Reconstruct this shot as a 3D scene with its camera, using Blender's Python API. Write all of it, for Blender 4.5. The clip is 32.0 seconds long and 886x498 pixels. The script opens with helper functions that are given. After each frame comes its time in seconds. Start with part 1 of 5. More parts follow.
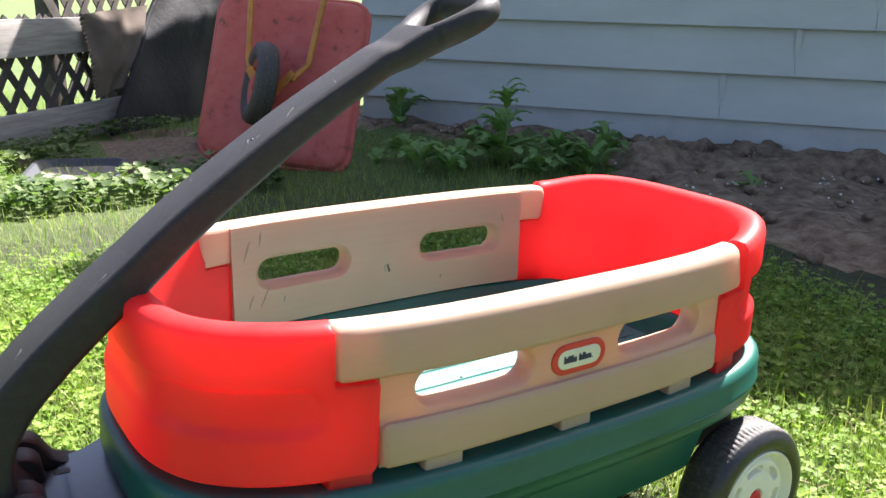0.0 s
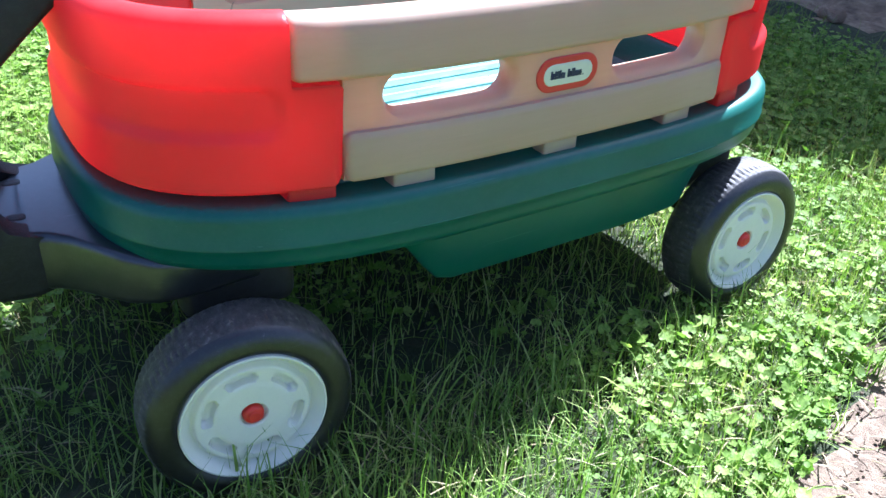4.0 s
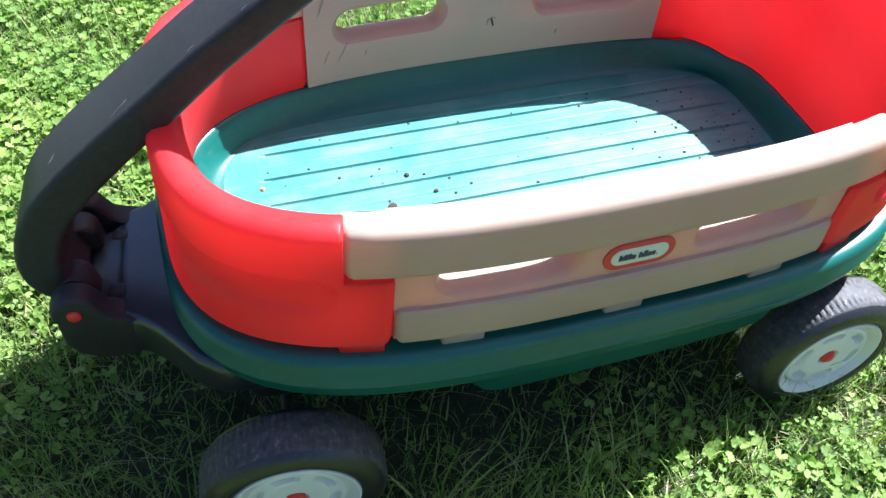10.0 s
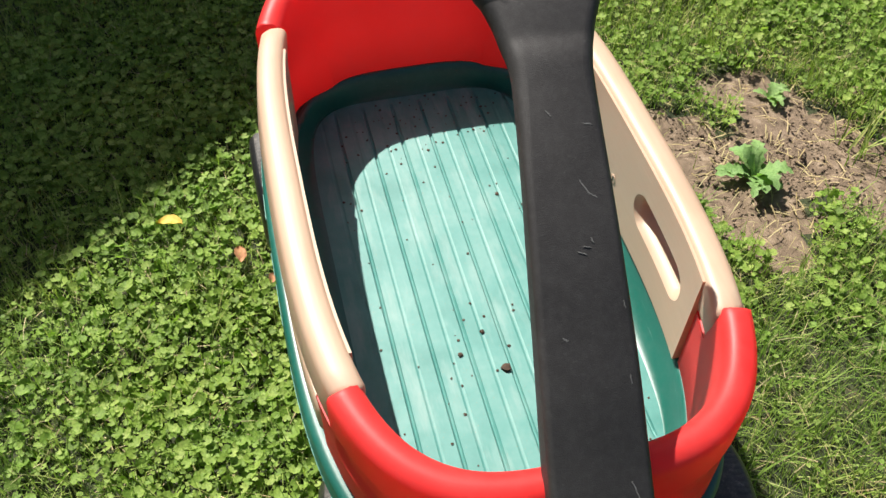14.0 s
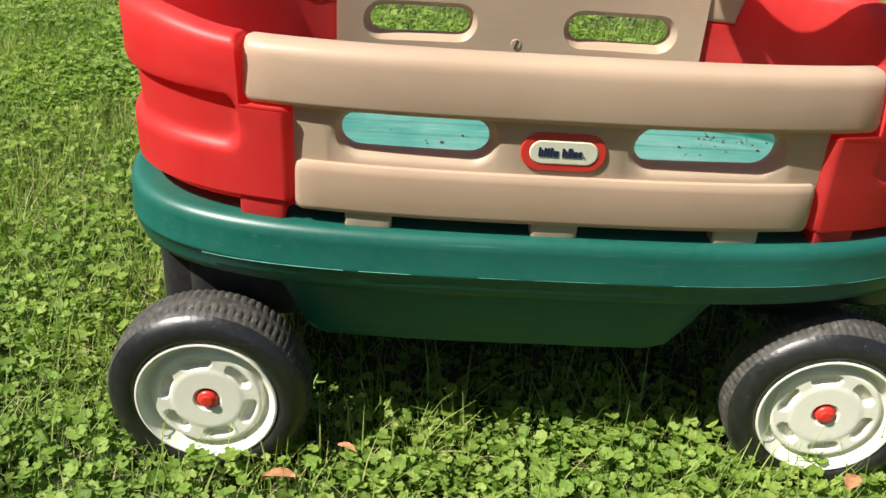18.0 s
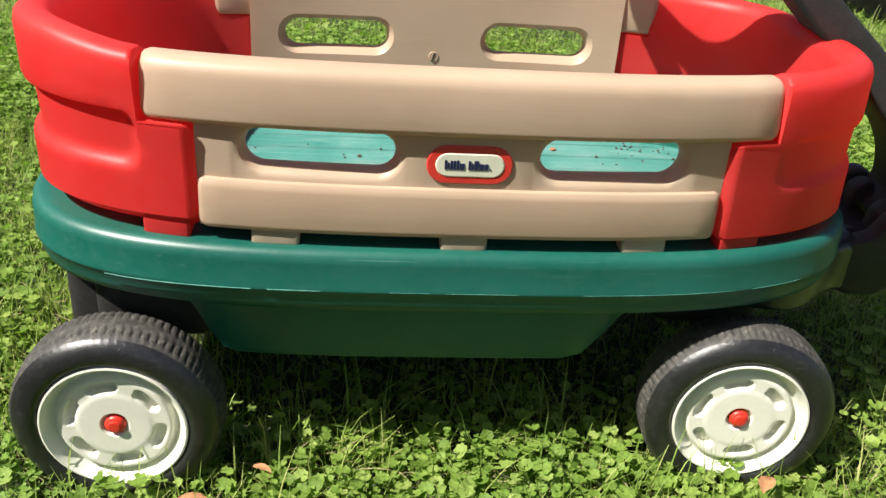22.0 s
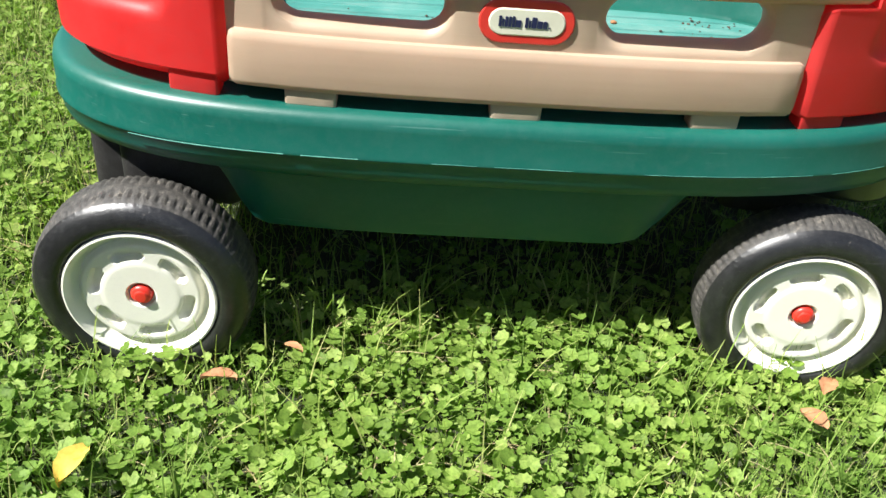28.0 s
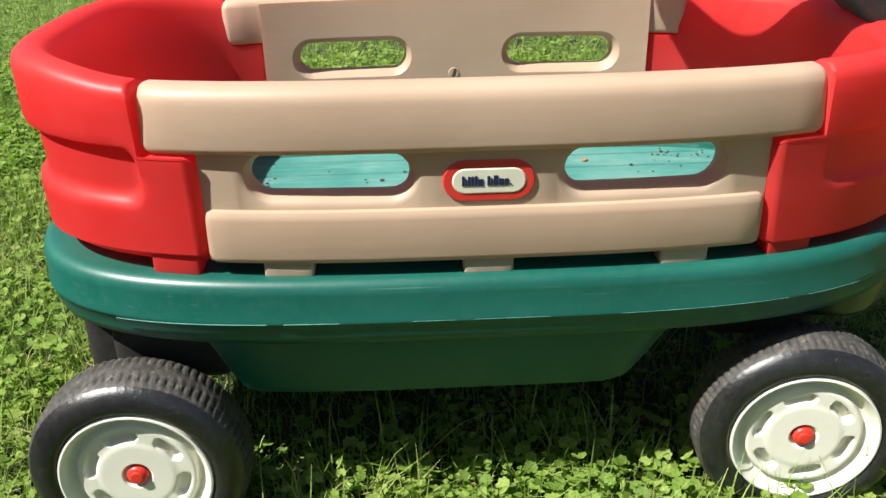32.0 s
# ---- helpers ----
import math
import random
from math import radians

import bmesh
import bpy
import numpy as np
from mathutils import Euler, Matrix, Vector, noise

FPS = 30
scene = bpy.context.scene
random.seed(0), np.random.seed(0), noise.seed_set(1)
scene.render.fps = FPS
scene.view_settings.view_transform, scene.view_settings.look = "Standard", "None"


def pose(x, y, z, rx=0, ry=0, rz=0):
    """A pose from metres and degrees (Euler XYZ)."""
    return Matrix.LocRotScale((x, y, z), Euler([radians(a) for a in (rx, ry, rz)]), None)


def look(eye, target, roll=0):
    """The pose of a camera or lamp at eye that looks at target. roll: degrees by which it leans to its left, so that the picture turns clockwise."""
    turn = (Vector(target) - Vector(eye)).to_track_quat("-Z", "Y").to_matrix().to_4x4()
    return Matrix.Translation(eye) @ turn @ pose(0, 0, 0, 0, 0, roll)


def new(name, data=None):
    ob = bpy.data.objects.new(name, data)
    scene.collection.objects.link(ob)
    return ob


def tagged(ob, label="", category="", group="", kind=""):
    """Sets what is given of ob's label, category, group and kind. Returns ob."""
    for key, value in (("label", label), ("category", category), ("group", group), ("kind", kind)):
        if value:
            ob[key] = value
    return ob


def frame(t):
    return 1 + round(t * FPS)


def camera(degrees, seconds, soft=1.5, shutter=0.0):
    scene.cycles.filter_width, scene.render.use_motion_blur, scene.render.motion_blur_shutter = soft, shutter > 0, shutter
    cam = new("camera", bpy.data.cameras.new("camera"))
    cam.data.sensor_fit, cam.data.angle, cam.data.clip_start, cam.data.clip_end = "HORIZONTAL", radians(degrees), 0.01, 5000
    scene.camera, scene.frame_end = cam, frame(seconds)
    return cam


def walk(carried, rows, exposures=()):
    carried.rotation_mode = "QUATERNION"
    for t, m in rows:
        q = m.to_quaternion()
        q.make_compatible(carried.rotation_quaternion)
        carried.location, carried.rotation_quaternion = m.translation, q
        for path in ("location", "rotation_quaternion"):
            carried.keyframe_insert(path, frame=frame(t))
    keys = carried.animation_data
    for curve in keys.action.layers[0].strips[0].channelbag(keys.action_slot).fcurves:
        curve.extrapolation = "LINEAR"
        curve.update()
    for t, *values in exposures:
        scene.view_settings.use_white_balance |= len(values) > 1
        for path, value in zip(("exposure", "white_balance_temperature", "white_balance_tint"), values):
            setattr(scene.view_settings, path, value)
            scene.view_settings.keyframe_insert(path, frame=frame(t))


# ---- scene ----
cam = camera(54.21, 32.0)
PATH = [
    (0, pose(-0.6288, -0.9084, 0.7715, 73.603, -1.229, -33.057)),
    (0.5, pose(-0.6176, -0.9048, 0.7441, 69.620, -1.390, -32.672)),
    (1, pose(-0.6049, -0.8959, 0.7198, 65.242, -1.113, -32.317)),
    (1.5, pose(-0.5935, -0.8948, 0.7057, 61.806, -0.523, -31.030)),
    (2, pose(-0.5878, -0.8948, 0.6928, 60.614, -0.659, -30.073)),
    (2.5, pose(-0.5850, -0.8928, 0.6924, 60.079, -1.059, -29.818)),
    (3, pose(-0.5791, -0.8910, 0.6847, 59.965, -1.489, -30.671)),
    (3.5, pose(-0.5725, -0.8893, 0.6796, 58.865, -2.263, -32.131)),
    (5.5, pose(-0.5963, -0.8690, 0.6769, 59.553, -3.376, -30.986)),
    (6, pose(-0.6028, -0.8654, 0.6721, 58.217, -4.345, -30.011)),
    (6.5, pose(-0.6018, -0.8652, 0.6676, 57.683, -5.119, -30.350)),
    (7, pose(-0.5893, -0.8654, 0.6704, 59.121, -4.074, -31.512)),
    (7.5, pose(-0.5849, -0.8760, 0.6800, 61.798, -3.099, -29.645)),
    (8, pose(-0.5737, -0.8841, 0.6846, 62.681, -1.402, -28.362)),
    (8.5, pose(-0.5452, -0.8695, 0.6794, 60.033, -0.570, -25.561)),
    (9, pose(-0.4908, -0.8086, 0.7124, 52.568, -0.977, -20.731)),
    (9.5, pose(-0.4517, -0.7642, 0.8654, 43.587, -5.124, -19.198)),
    (10, pose(-0.3929, -0.7150, 1.0147, 41.899, -3.166, -17.569)),
    (10.5, pose(-0.3403, -0.6870, 1.1039, 40.928, -0.063, -16.991)),
    (11, pose(-0.3391, -0.6424, 1.1417, 43.176, 0.338, -20.056)),
    (11.5, pose(-0.4326, -0.5167, 1.1393, 41.438, -1.951, -28.449)),
    (12, pose(-0.5632, -0.3779, 1.1680, 38.690, -1.918, -38.003)),
    (12.4, pose(-0.5865, -0.2503, 1.1718, 37.066, -0.815, -47.964)),
    (13, pose(-0.6523, -0.0606, 1.2138, 38.835, 0.187, -68.770)),
    (13.2, pose(-0.7012, -0.0046, 1.2295, 40.270, 0.832, -78.087)),
    (13.5, pose(-0.7521, 0.0975, 1.2304, 39.948, 0.796, -87.618)),
    (14, pose(-0.7232, 0.2283, 1.1911, 39.610, -0.947, -104.125)),
    (14.5, pose(-0.6702, 0.3520, 1.1911, 38.969, -1.246, -123.452)),
    (16.5, pose(-0.0171, 0.7771, 0.8498, 53.201, -5.132, 170.824)),
    (17, pose(0.0499, 0.8207, 0.6906, 57.097, -5.395, 173.157)),
    (17.5, pose(0.0971, 0.9160, 0.6665, 60.151, -3.952, 175.797)),
    (18, pose(0.1365, 0.9785, 0.6742, 61.685, -3.341, 179.337)),
    (18.5, pose(0.1460, 0.9931, 0.6782, 62.403, -3.837, -178.928)),
    (19, pose(0.1397, 0.9872, 0.6781, 62.252, -3.564, -179.367)),
    (19.5, pose(0.1274, 0.9762, 0.6774, 62.295, -2.969, 179.484)),
    (20, pose(0.1053, 0.9625, 0.6770, 62.313, -2.609, 177.133)),
    (20.5, pose(0.0871, 0.9637, 0.6783, 63.167, -2.980, 173.466)),
    (21, pose(0.0651, 0.9652, 0.6787, 63.594, -4.140, 170.526)),
    (21.5, pose(0.0794, 0.9730, 0.6769, 63.222, -3.933, 172.597)),
    (22, pose(0.0987, 0.9726, 0.6757, 62.661, -3.747, 175.743)),
    (22.5, pose(0.1106, 0.9648, 0.6697, 61.950, -3.875, 177.410)),
    (23, pose(0.1140, 0.9537, 0.6760, 61.597, -3.800, 178.922)),
    (23.5, pose(0.1157, 0.9402, 0.6823, 61.478, -3.882, 179.970)),
    (24, pose(0.1164, 0.9322, 0.6946, 61.628, -3.868, -179.784)),
    (24.5, pose(0.1169, 0.9318, 0.6953, 62.286, -3.632, -179.623)),
    (25, pose(0.1140, 0.9381, 0.6971, 62.824, -3.060, -179.656)),
    (25.5, pose(0.1014, 0.9363, 0.6957, 62.234, -2.548, 179.295)),
    (26, pose(0.0919, 0.9273, 0.6791, 60.157, -2.560, 178.500)),
    (26.5, pose(0.0947, 0.9280, 0.6554, 57.025, -3.039, 179.973)),
    (28.5, pose(0.1000, 0.9291, 0.6191, 55.915, -4.417, 178.024)),
    (29, pose(0.0826, 0.9186, 0.6269, 57.419, -3.281, 175.285)),
    (29.5, pose(0.0503, 0.9130, 0.6458, 58.702, -0.471, 172.874)),
    (30, pose(0.0383, 0.9125, 0.6483, 59.538, 0.586, 172.598)),
    (30.5, pose(0.0549, 0.9198, 0.6428, 60.950, -0.114, 173.884)),
    (31, pose(0.0638, 0.9198, 0.6433, 60.987, -0.643, 174.758)),
    (31.5, pose(0.0714, 0.9232, 0.6403, 62.159, -0.805, 175.993)),
    (32, pose(0.0689, 0.9300, 0.6525, 64.217, 0.914, 177.210)),
]
walk(cam, PATH, exposures=[(0.0, 2.36, 6150, 19), (1.3, 2.15, 5400, 18), (2.0, 2.31, 5150, 18), (3.0, 2.43, 5000, 19), (6.0, 2.54, 4950, 18), (9.0, 2.44, 5200, 11), (10.0, 2.05, 5150, 15), (11.3, 0.75, 5650, 19), (12.0, 0.40, 6450, 12), (12.5, 0.52, 6450, 11), (13.0, 0.82, 6400, 12), (14.0, 1.11, 6400, 12),
                           (16.5, 0.80, 6400, 10), (17.0, 0.83, 6400, 10), (19.0, 1.08, 6380, 10), (23.0, 1.09, 6350, 10), (24.0, 0.93, 6380, 10), (26.0, 0.91, 6400, 10), (28.5, 1.45, 5980, 10), (29.0, 1.43, 5980, 10), (30.0, 1.22, 6100, 10), (32.0, 1.08, 6200, 10)])

# ---- light: sun from behind the wagon and the house, clear sky ----
SUN = Vector((0.765, 0.30, 1.02)).normalized()
world = bpy.data.worlds.new("sky")
scene.world = world
world.use_nodes = True
wn = world.node_tree.nodes
sky = wn.new("ShaderNodeTexSky")
sky.sky_type = 'NISHITA'
sky.sun_disc = False
sky.air_density = 0.8
sky.dust_density = 2.5
sky.ozone_density = 0.3
sky.sun_elevation = math.asin(SUN.z)
sky.sun_rotation = math.atan2(SUN.x, SUN.y)
world.node_tree.links.new(sky.outputs[0], wn["Background"].inputs[0])
wn["Background"].inputs[1].default_value = 0.050
sun = new("sun", bpy.data.lights.new("sun", 'SUN'))
sun.data.energy = 5.0
sun.data.angle = radians(0.55)
sun.data.color = (1.0, 0.945, 0.85)
sun.matrix_world = look((6, 2, 7), Vector((6, 2, 7)) - SUN)


# ---- materials ----
def nodes_of(name):
    m = bpy.data.materials.new(name)
    m.use_nodes = True
    t = m.node_tree
    return m, t, t.nodes["Principled BSDF"]


def noise_node(t, scale, detail=4.0, rough=0.6, vec=None):
    n = t.nodes.new("ShaderNodeTexNoise")
    n.inputs["Scale"].default_value = scale
    n.inputs["Detail"].default_value = detail
    n.inputs["Roughness"].default_value = rough
    if vec is not None:
        t.links.new(vec, n.inputs["Vector"])
    return n


def ramp_node(t, fac, stops):
    r = t.nodes.new("ShaderNodeValToRGB")
    e = r.color_ramp.elements
    while len(e) < len(stops):
        e.new(0.5)
    for i, (p, c) in enumerate(stops):
        e[i].position = p
        e[i].color = (*c, 1) if len(c) == 3 else c
    t.links.new(fac, r.inputs[0])
    return r


def mix_node(t, fac, a, b, mode='MIX'):
    m = t.nodes.new("ShaderNodeMix")
    m.data_type = 'RGBA'
    m.blend_type = mode
    for sock, v in ((m.inputs[0], fac), (m.inputs[6], a), (m.inputs[7], b)):
        if isinstance(v, (int, float)):
            sock.default_value = v
        elif isinstance(v, tuple):
            sock.default_value = (*v, 1)
        else:
            t.links.new(v, sock)
    return m.outputs[2]


def bump_node(t, height, strength, dist, bsdf):
    b = t.nodes.new("ShaderNodeBump")
    b.inputs["Strength"].default_value = strength
    b.inputs["Distance"].default_value = dist
    t.links.new(height, b.inputs["Height"])
    t.links.new(b.outputs[0], bsdf.inputs["Normal"])


def object_coords(t, scale=(1, 1, 1)):
    c = t.nodes.new("ShaderNodeTexCoord")
    m = t.nodes.new("ShaderNodeMapping")
    m.inputs["Scale"].default_value = scale
    t.links.new(c.outputs["Object"], m.inputs["Vector"])
    return m.outputs[0]


def plastic(name, col, faded, dirt, rough=0.38, scratch=0.25, sss=0.0, dirt_at=0.62, grain=0.12, glow=(0.9, 0.1, 0.05), streak=0.0):
    """Moulded, sun-worn plastic: faded blotches, fine dirt and long faint scratches."""
    m, t, b = nodes_of(name)
    v = object_coords(t)
    big = noise_node(t, 7.0, 3, 0.6, v)
    c = ramp_node(t, big.outputs[0], [(0.35, col), (0.7, faded)]).outputs[0]
    speck = noise_node(t, 160.0, 5, 0.75, v)
    f = ramp_node(t, speck.outputs[0], [(dirt_at, (0, 0, 0)), (dirt_at + 0.12, (1, 1, 1))])
    c = mix_node(t, f.outputs[0], c, dirt)
    if streak:
        # faint moulded wood grain along the length
        wood = noise_node(t, 1.0, 3, 0.6, object_coords(t, (5.0, 170.0, 170.0)))
        wf = ramp_node(t, wood.outputs[0], [(0.42, (0, 0, 0)), (0.66, (streak, streak, streak))])
        c = mix_node(t, wf.outputs[0], c, dirt)
    # dust rubbed into the moulded grain
    dust = noise_node(t, 95.0, 8, 0.85, v)
    df = ramp_node(t, dust.outputs[0], [(0.44, (0, 0, 0)), (0.72, (0.30, 0.30, 0.30))])
    c = mix_node(t, df.outputs[0], c, tuple(x * 0.72 + 0.055 for x in faded))
    grime = noise_node(t, 420.0, 4, 0.8, v)
    gf = ramp_node(t, grime.outputs[0], [(0.60, (0, 0, 0)), (0.74, (0.32, 0.32, 0.32))])
    c = mix_node(t, gf.outputs[0], c, dirt)
    vs = object_coords(t, (3.0, 60.0, 220.0))
    sc = noise_node(t, 2.2, 3, 0.5, vs)
    sf = ramp_node(t, sc.outputs[0], [(0.69, (0, 0, 0)), (0.72, (1, 1, 1))])
    lite = tuple(min(1, x * 1.5 + 0.12) for x in col)
    mul = t.nodes.new("ShaderNodeMath")
    mul.operation = 'MULTIPLY'
    mul.inputs[1].default_value = scratch
    t.links.new(sf.outputs[0], mul.inputs[0])
    c = mix_node(t, mul.outputs[0], c, lite)
    t.links.new(c, b.inputs["Base Color"])
    rr = t.nodes.new("ShaderNodeMapRange")
    rr.inputs["To Min"].default_value = rough - 0.08
    rr.inputs["To Max"].default_value = rough + 0.16
    t.links.new(big.outputs[0], rr.inputs["Value"])
    t.links.new(rr.outputs[0], b.inputs["Roughness"])
    fine = noise_node(t, 900.0, 2, 0.5, v)
    bump_node(t, fine.outputs[0], grain, 0.0006, b)
    if sss:
        # thin hollow wall that lets some sun through
        tr = t.nodes.new("ShaderNodeBsdfTranslucent")
        tr.inputs["Color"].default_value = (*glow, 1)
        mx = t.nodes.new("ShaderNodeMixShader")
        mx.inputs[0].default_value = sss
        t.links.new(b.outputs[0], mx.inputs[1])
        t.links.new(tr.outputs[0], mx.inputs[2])
        t.links.new(mx.outputs[0], t.nodes["Material Output"].inputs[0])
    return m


RED = plastic("red_plastic", (0.66, 0.032, 0.030), (0.72, 0.060, 0.055), (0.35, 0.02, 0.018), 0.40, 0.10, 0.44, 0.74, 0.12, (1.0, 0.125, 0.12))
RED.node_tree.nodes["Principled BSDF"].inputs["Specular IOR Level"].default_value = 0.36
TAN = plastic("tan_plastic", (0.50, 0.385, 0.270), (0.56, 0.44, 0.315), (0.28, 0.20, 0.12), 0.42, 0.10, 0.27, 0.72, 0.12, (1.0, 0.45, 0.23), 0.10)
GREEN = plastic("green_plastic", (0.004, 0.080, 0.058), (0.008, 0.102, 0.076), (0.03, 0.13, 0.105), 0.37, 0.30, 0.0, 0.72)
GREEN.node_tree.nodes["Principled BSDF"].inputs["Specular IOR Level"].default_value = 0.50
BLACK = plastic("black_plastic", (0.0165, 0.0155, 0.0145), (0.027, 0.0255, 0.024), (0.09, 0.088, 0.085), 0.54, 0.10, 0.0, 0.70, 0.6)
BLACK.node_tree.nodes["Principled BSDF"].inputs["Specular IOR Level"].default_value = 0.36
GLOSSBLACK = plastic("smooth_black_plastic", (0.011, 0.0115, 0.013), (0.017, 0.0175, 0.020), (0.07, 0.07, 0.07), 0.30, 0.25, 0.0, 0.78, 0.1)
GLOSSBLACK.node_tree.nodes["Principled BSDF"].inputs["Specular IOR Level"].default_value = 0.8
GLOSSBLACK.node_tree.nodes["Principled BSDF"].inputs["Coat Weight"].default_value = 0.25
GLOSSBLACK.node_tree.nodes["Principled BSDF"].inputs["Coat Roughness"].default_value = 0.22
CREAM = plastic("cream_plastic", (0.74, 0.72, 0.61), (0.79, 0.775, 0.67), (0.40, 0.38, 0.29), 0.42, 0.05, 0.0, 0.72)
CAPRED = plastic("cap_red_plastic", (0.62, 0.02, 0.012), (0.66, 0.04, 0.02), (0.3, 0.02, 0.01), 0.35, 0.1)


def floor_material():
    """The green tub floor, faded pale and dusty between the grooves."""
    m, t, b = nodes_of("faded_green_floor")
    v = object_coords(t)
    n1 = noise_node(t, 9.0, 5, 0.65, v)
    c = ramp_node(t, n1.outputs[0], [(0.34, (0.030, 0.165, 0.142)), (0.5, (0.055, 0.205, 0.180)), (0.68, (0.105, 0.245, 0.218))]).outputs[0]
    n2 = noise_node(t, 300.0, 4, 0.7, v)
    f = ramp_node(t, n2.outputs[0], [(0.62, (0, 0, 0)), (0.72, (1, 1, 1))])
    c = mix_node(t, f.outputs[0], c, (0.13, 0.17, 0.13))
    n3 = noise_node(t, 30.0, 4, 0.6, object_coords(t, (0.25, 1, 1)))
    f3 = ramp_node(t, n3.outputs[0], [(0.52, (0, 0, 0)), (0.85, (1, 1, 1))])
    c = mix_node(t, f3.outputs[0], c, (0.19, 0.295, 0.268))
    t.links.new(c, b.inputs["Base Color"])
    b.inputs["Roughness"].default_value = 0.56
    b.inputs["Specular IOR Level"].default_value = 0.6
    bump_node(t, n2.outputs[0], 0.15, 0.001, b)
    return m


FLOOR = floor_material()


def rubber(name, a, c, dust):
    m, t, b = nodes_of(name)
    v = object_coords(t)
    n1 = noise_node(t, 110.0, 6, 0.8, v)
    k = ramp_node(t, n1.outputs[0], [(0.36, a), (0.56, c), (0.72, dust)])
    t.links.new(k.outputs[0], b.inputs["Base Color"])
    b.inputs["Roughness"].default_value = 0.62
    n2 = noise_node(t, 500.0, 4, 0.7, v)
    bump_node(t, n2.outputs[0], 0.5, 0.0012, b)
    return m


TREAD = rubber("dusty_tread", (0.024, 0.023, 0.021), (0.060, 0.055, 0.048), (0.19, 0.17, 0.14))
SIDEWALL = plastic("black_sidewall", (0.008, 0.008, 0.0085), (0.014, 0.014, 0.014), (0.15, 0.135, 0.11), 0.28, 0.12, 0.0, 0.66, 0.5)
SIDEWALL.node_tree.nodes["Principled BSDF"].inputs["Specular IOR Level"].default_value = 0.65


def simple(name, stops, scale, rough=0.7, bump=0.3, dist=0.003, stretch=(1, 1, 1), metal=0.0, fine=6.0):
    m, t, b = nodes_of(name)
    v = object_coords(t, stretch)
    n1 = noise_node(t, scale, 6, 0.65, v)
    k = ramp_node(t, n1.outputs[0], stops)
    t.links.new(k.outputs[0], b.inputs["Base Color"])
    b.inputs["Roughness"].default_value = rough
    b.inputs["Metallic"].default_value = metal
    n2 = noise_node(t, scale * fine, 4, 0.7, v)
    bump_node(t, n2.outputs[0], bump, dist, b)
    return m


SOIL = simple("dark_soil", [(0.3, (0.11, 0.070, 0.040)), (0.52, (0.28, 0.20, 0.125)), (0.75, (0.50, 0.39, 0.26))], 14, 0.95, 0.9, 0.02)
CRUMB = simple("dry_soil", [(0.3, (0.075, 0.052, 0.032)), (0.55, (0.18, 0.130, 0.085)), (0.8, (0.32, 0.25, 0.175))], 40, 0.95, 0.6, 0.006)
WEATHERED = simple("weathered_board", [(0.3, (0.24, 0.225, 0.20)), (0.55, (0.36, 0.34, 0.30)), (0.8, (0.48, 0.455, 0.40))], 5, 0.85, 0.5, 0.004, (1, 1, 12))
LATTICE = simple("lattice_wood", [(0.3, (0.05, 0.043, 0.036)), (0.7, (0.12, 0.10, 0.085))], 8, 0.9, 0.4, 0.003)
SIDING = simple("pale_green_siding", [(0.25, (0.43, 0.465, 0.415)), (0.55, (0.49, 0.525, 0.47)), (0.85, (0.55, 0.58, 0.52))], 2.2, 0.6, 0.15, 0.002, (1, 1, 3))
FOUNDATION = simple("painted_foundation", [(0.25, (0.40, 0.42, 0.38)), (0.55, (0.50, 0.52, 0.47)), (0.85, (0.57, 0.58, 0.53))], 4, 0.85, 0.5, 0.006)
BARROW = simple("rusty_red_steel", [(0.30, (0.20, 0.060, 0.038)), (0.42, (0.50, 0.090, 0.062)), (0.8, (0.56, 0.145, 0.105))], 16, 0.5, 0.2, 0.002)
YELLOW = simple("yellow_painted_tube", [(0.3, (0.40, 0.15, 0.02)), (0.7, (0.62, 0.27, 0.04))], 12, 0.5, 0.2, 0.002)
TARP = simple("black_sheet", [(0.3, (0.008, 0.008, 0.009)), (0.7, (0.02, 0.02, 0.021))], 4, 0.7, 0.4, 0.01)
BAG = simple("brown_burlap", [(0.3, (0.11, 0.085, 0.065)), (0.7, (0.19, 0.15, 0.115))], 7, 0.9, 0.4, 0.004)
TRAYMAT = simple("dark_plastic_tray", [(0.3, (0.03, 0.035, 0.04)), (0.7, (0.07, 0.075, 0.08))], 12, 0.5, 0.2, 0.002)
DUSTY = simple("tray_silt", [(0.3, (0.20, 0.17, 0.14)), (0.7, (0.32, 0.28, 0.24))], 12, 0.9, 0.4, 0.003)
ROOFING = simple("grey_shingle", [(0.3, (0.08, 0.08, 0.085)), (0.7, (0.15, 0.15, 0.15))], 9, 0.9, 0.6, 0.01)
DRYLEAF = simple("dry_leaf", [(0.3, (0.24, 0.10, 0.04)), (0.7, (0.42, 0.22, 0.10))], 60, 0.8, 0.4, 0.002)
YELLOWLEAF = simple("yellow_leaf", [(0.3, (0.42, 0.30, 0.03)), (0.7, (0.62, 0.46, 0.08))], 60, 0.7, 0.3, 0.002)
BIT = simple("dark_crumb", [(0.3, (0.02, 0.015, 0.01)), (0.7, (0.08, 0.05, 0.03))], 80, 0.9, 0.4, 0.002)
INK = simple("navy_ink", [(0.3, (0.012, 0.014, 0.05)), (0.7, (0.018, 0.022, 0.07))], 60, 0.4, 0.05, 0.0005)
BADGERED = simple("badge_red", [(0.3, (0.55, 0.03, 0.02)), (0.7, (0.62, 0.04, 0.03))], 50, 0.4, 0.05, 0.0005)
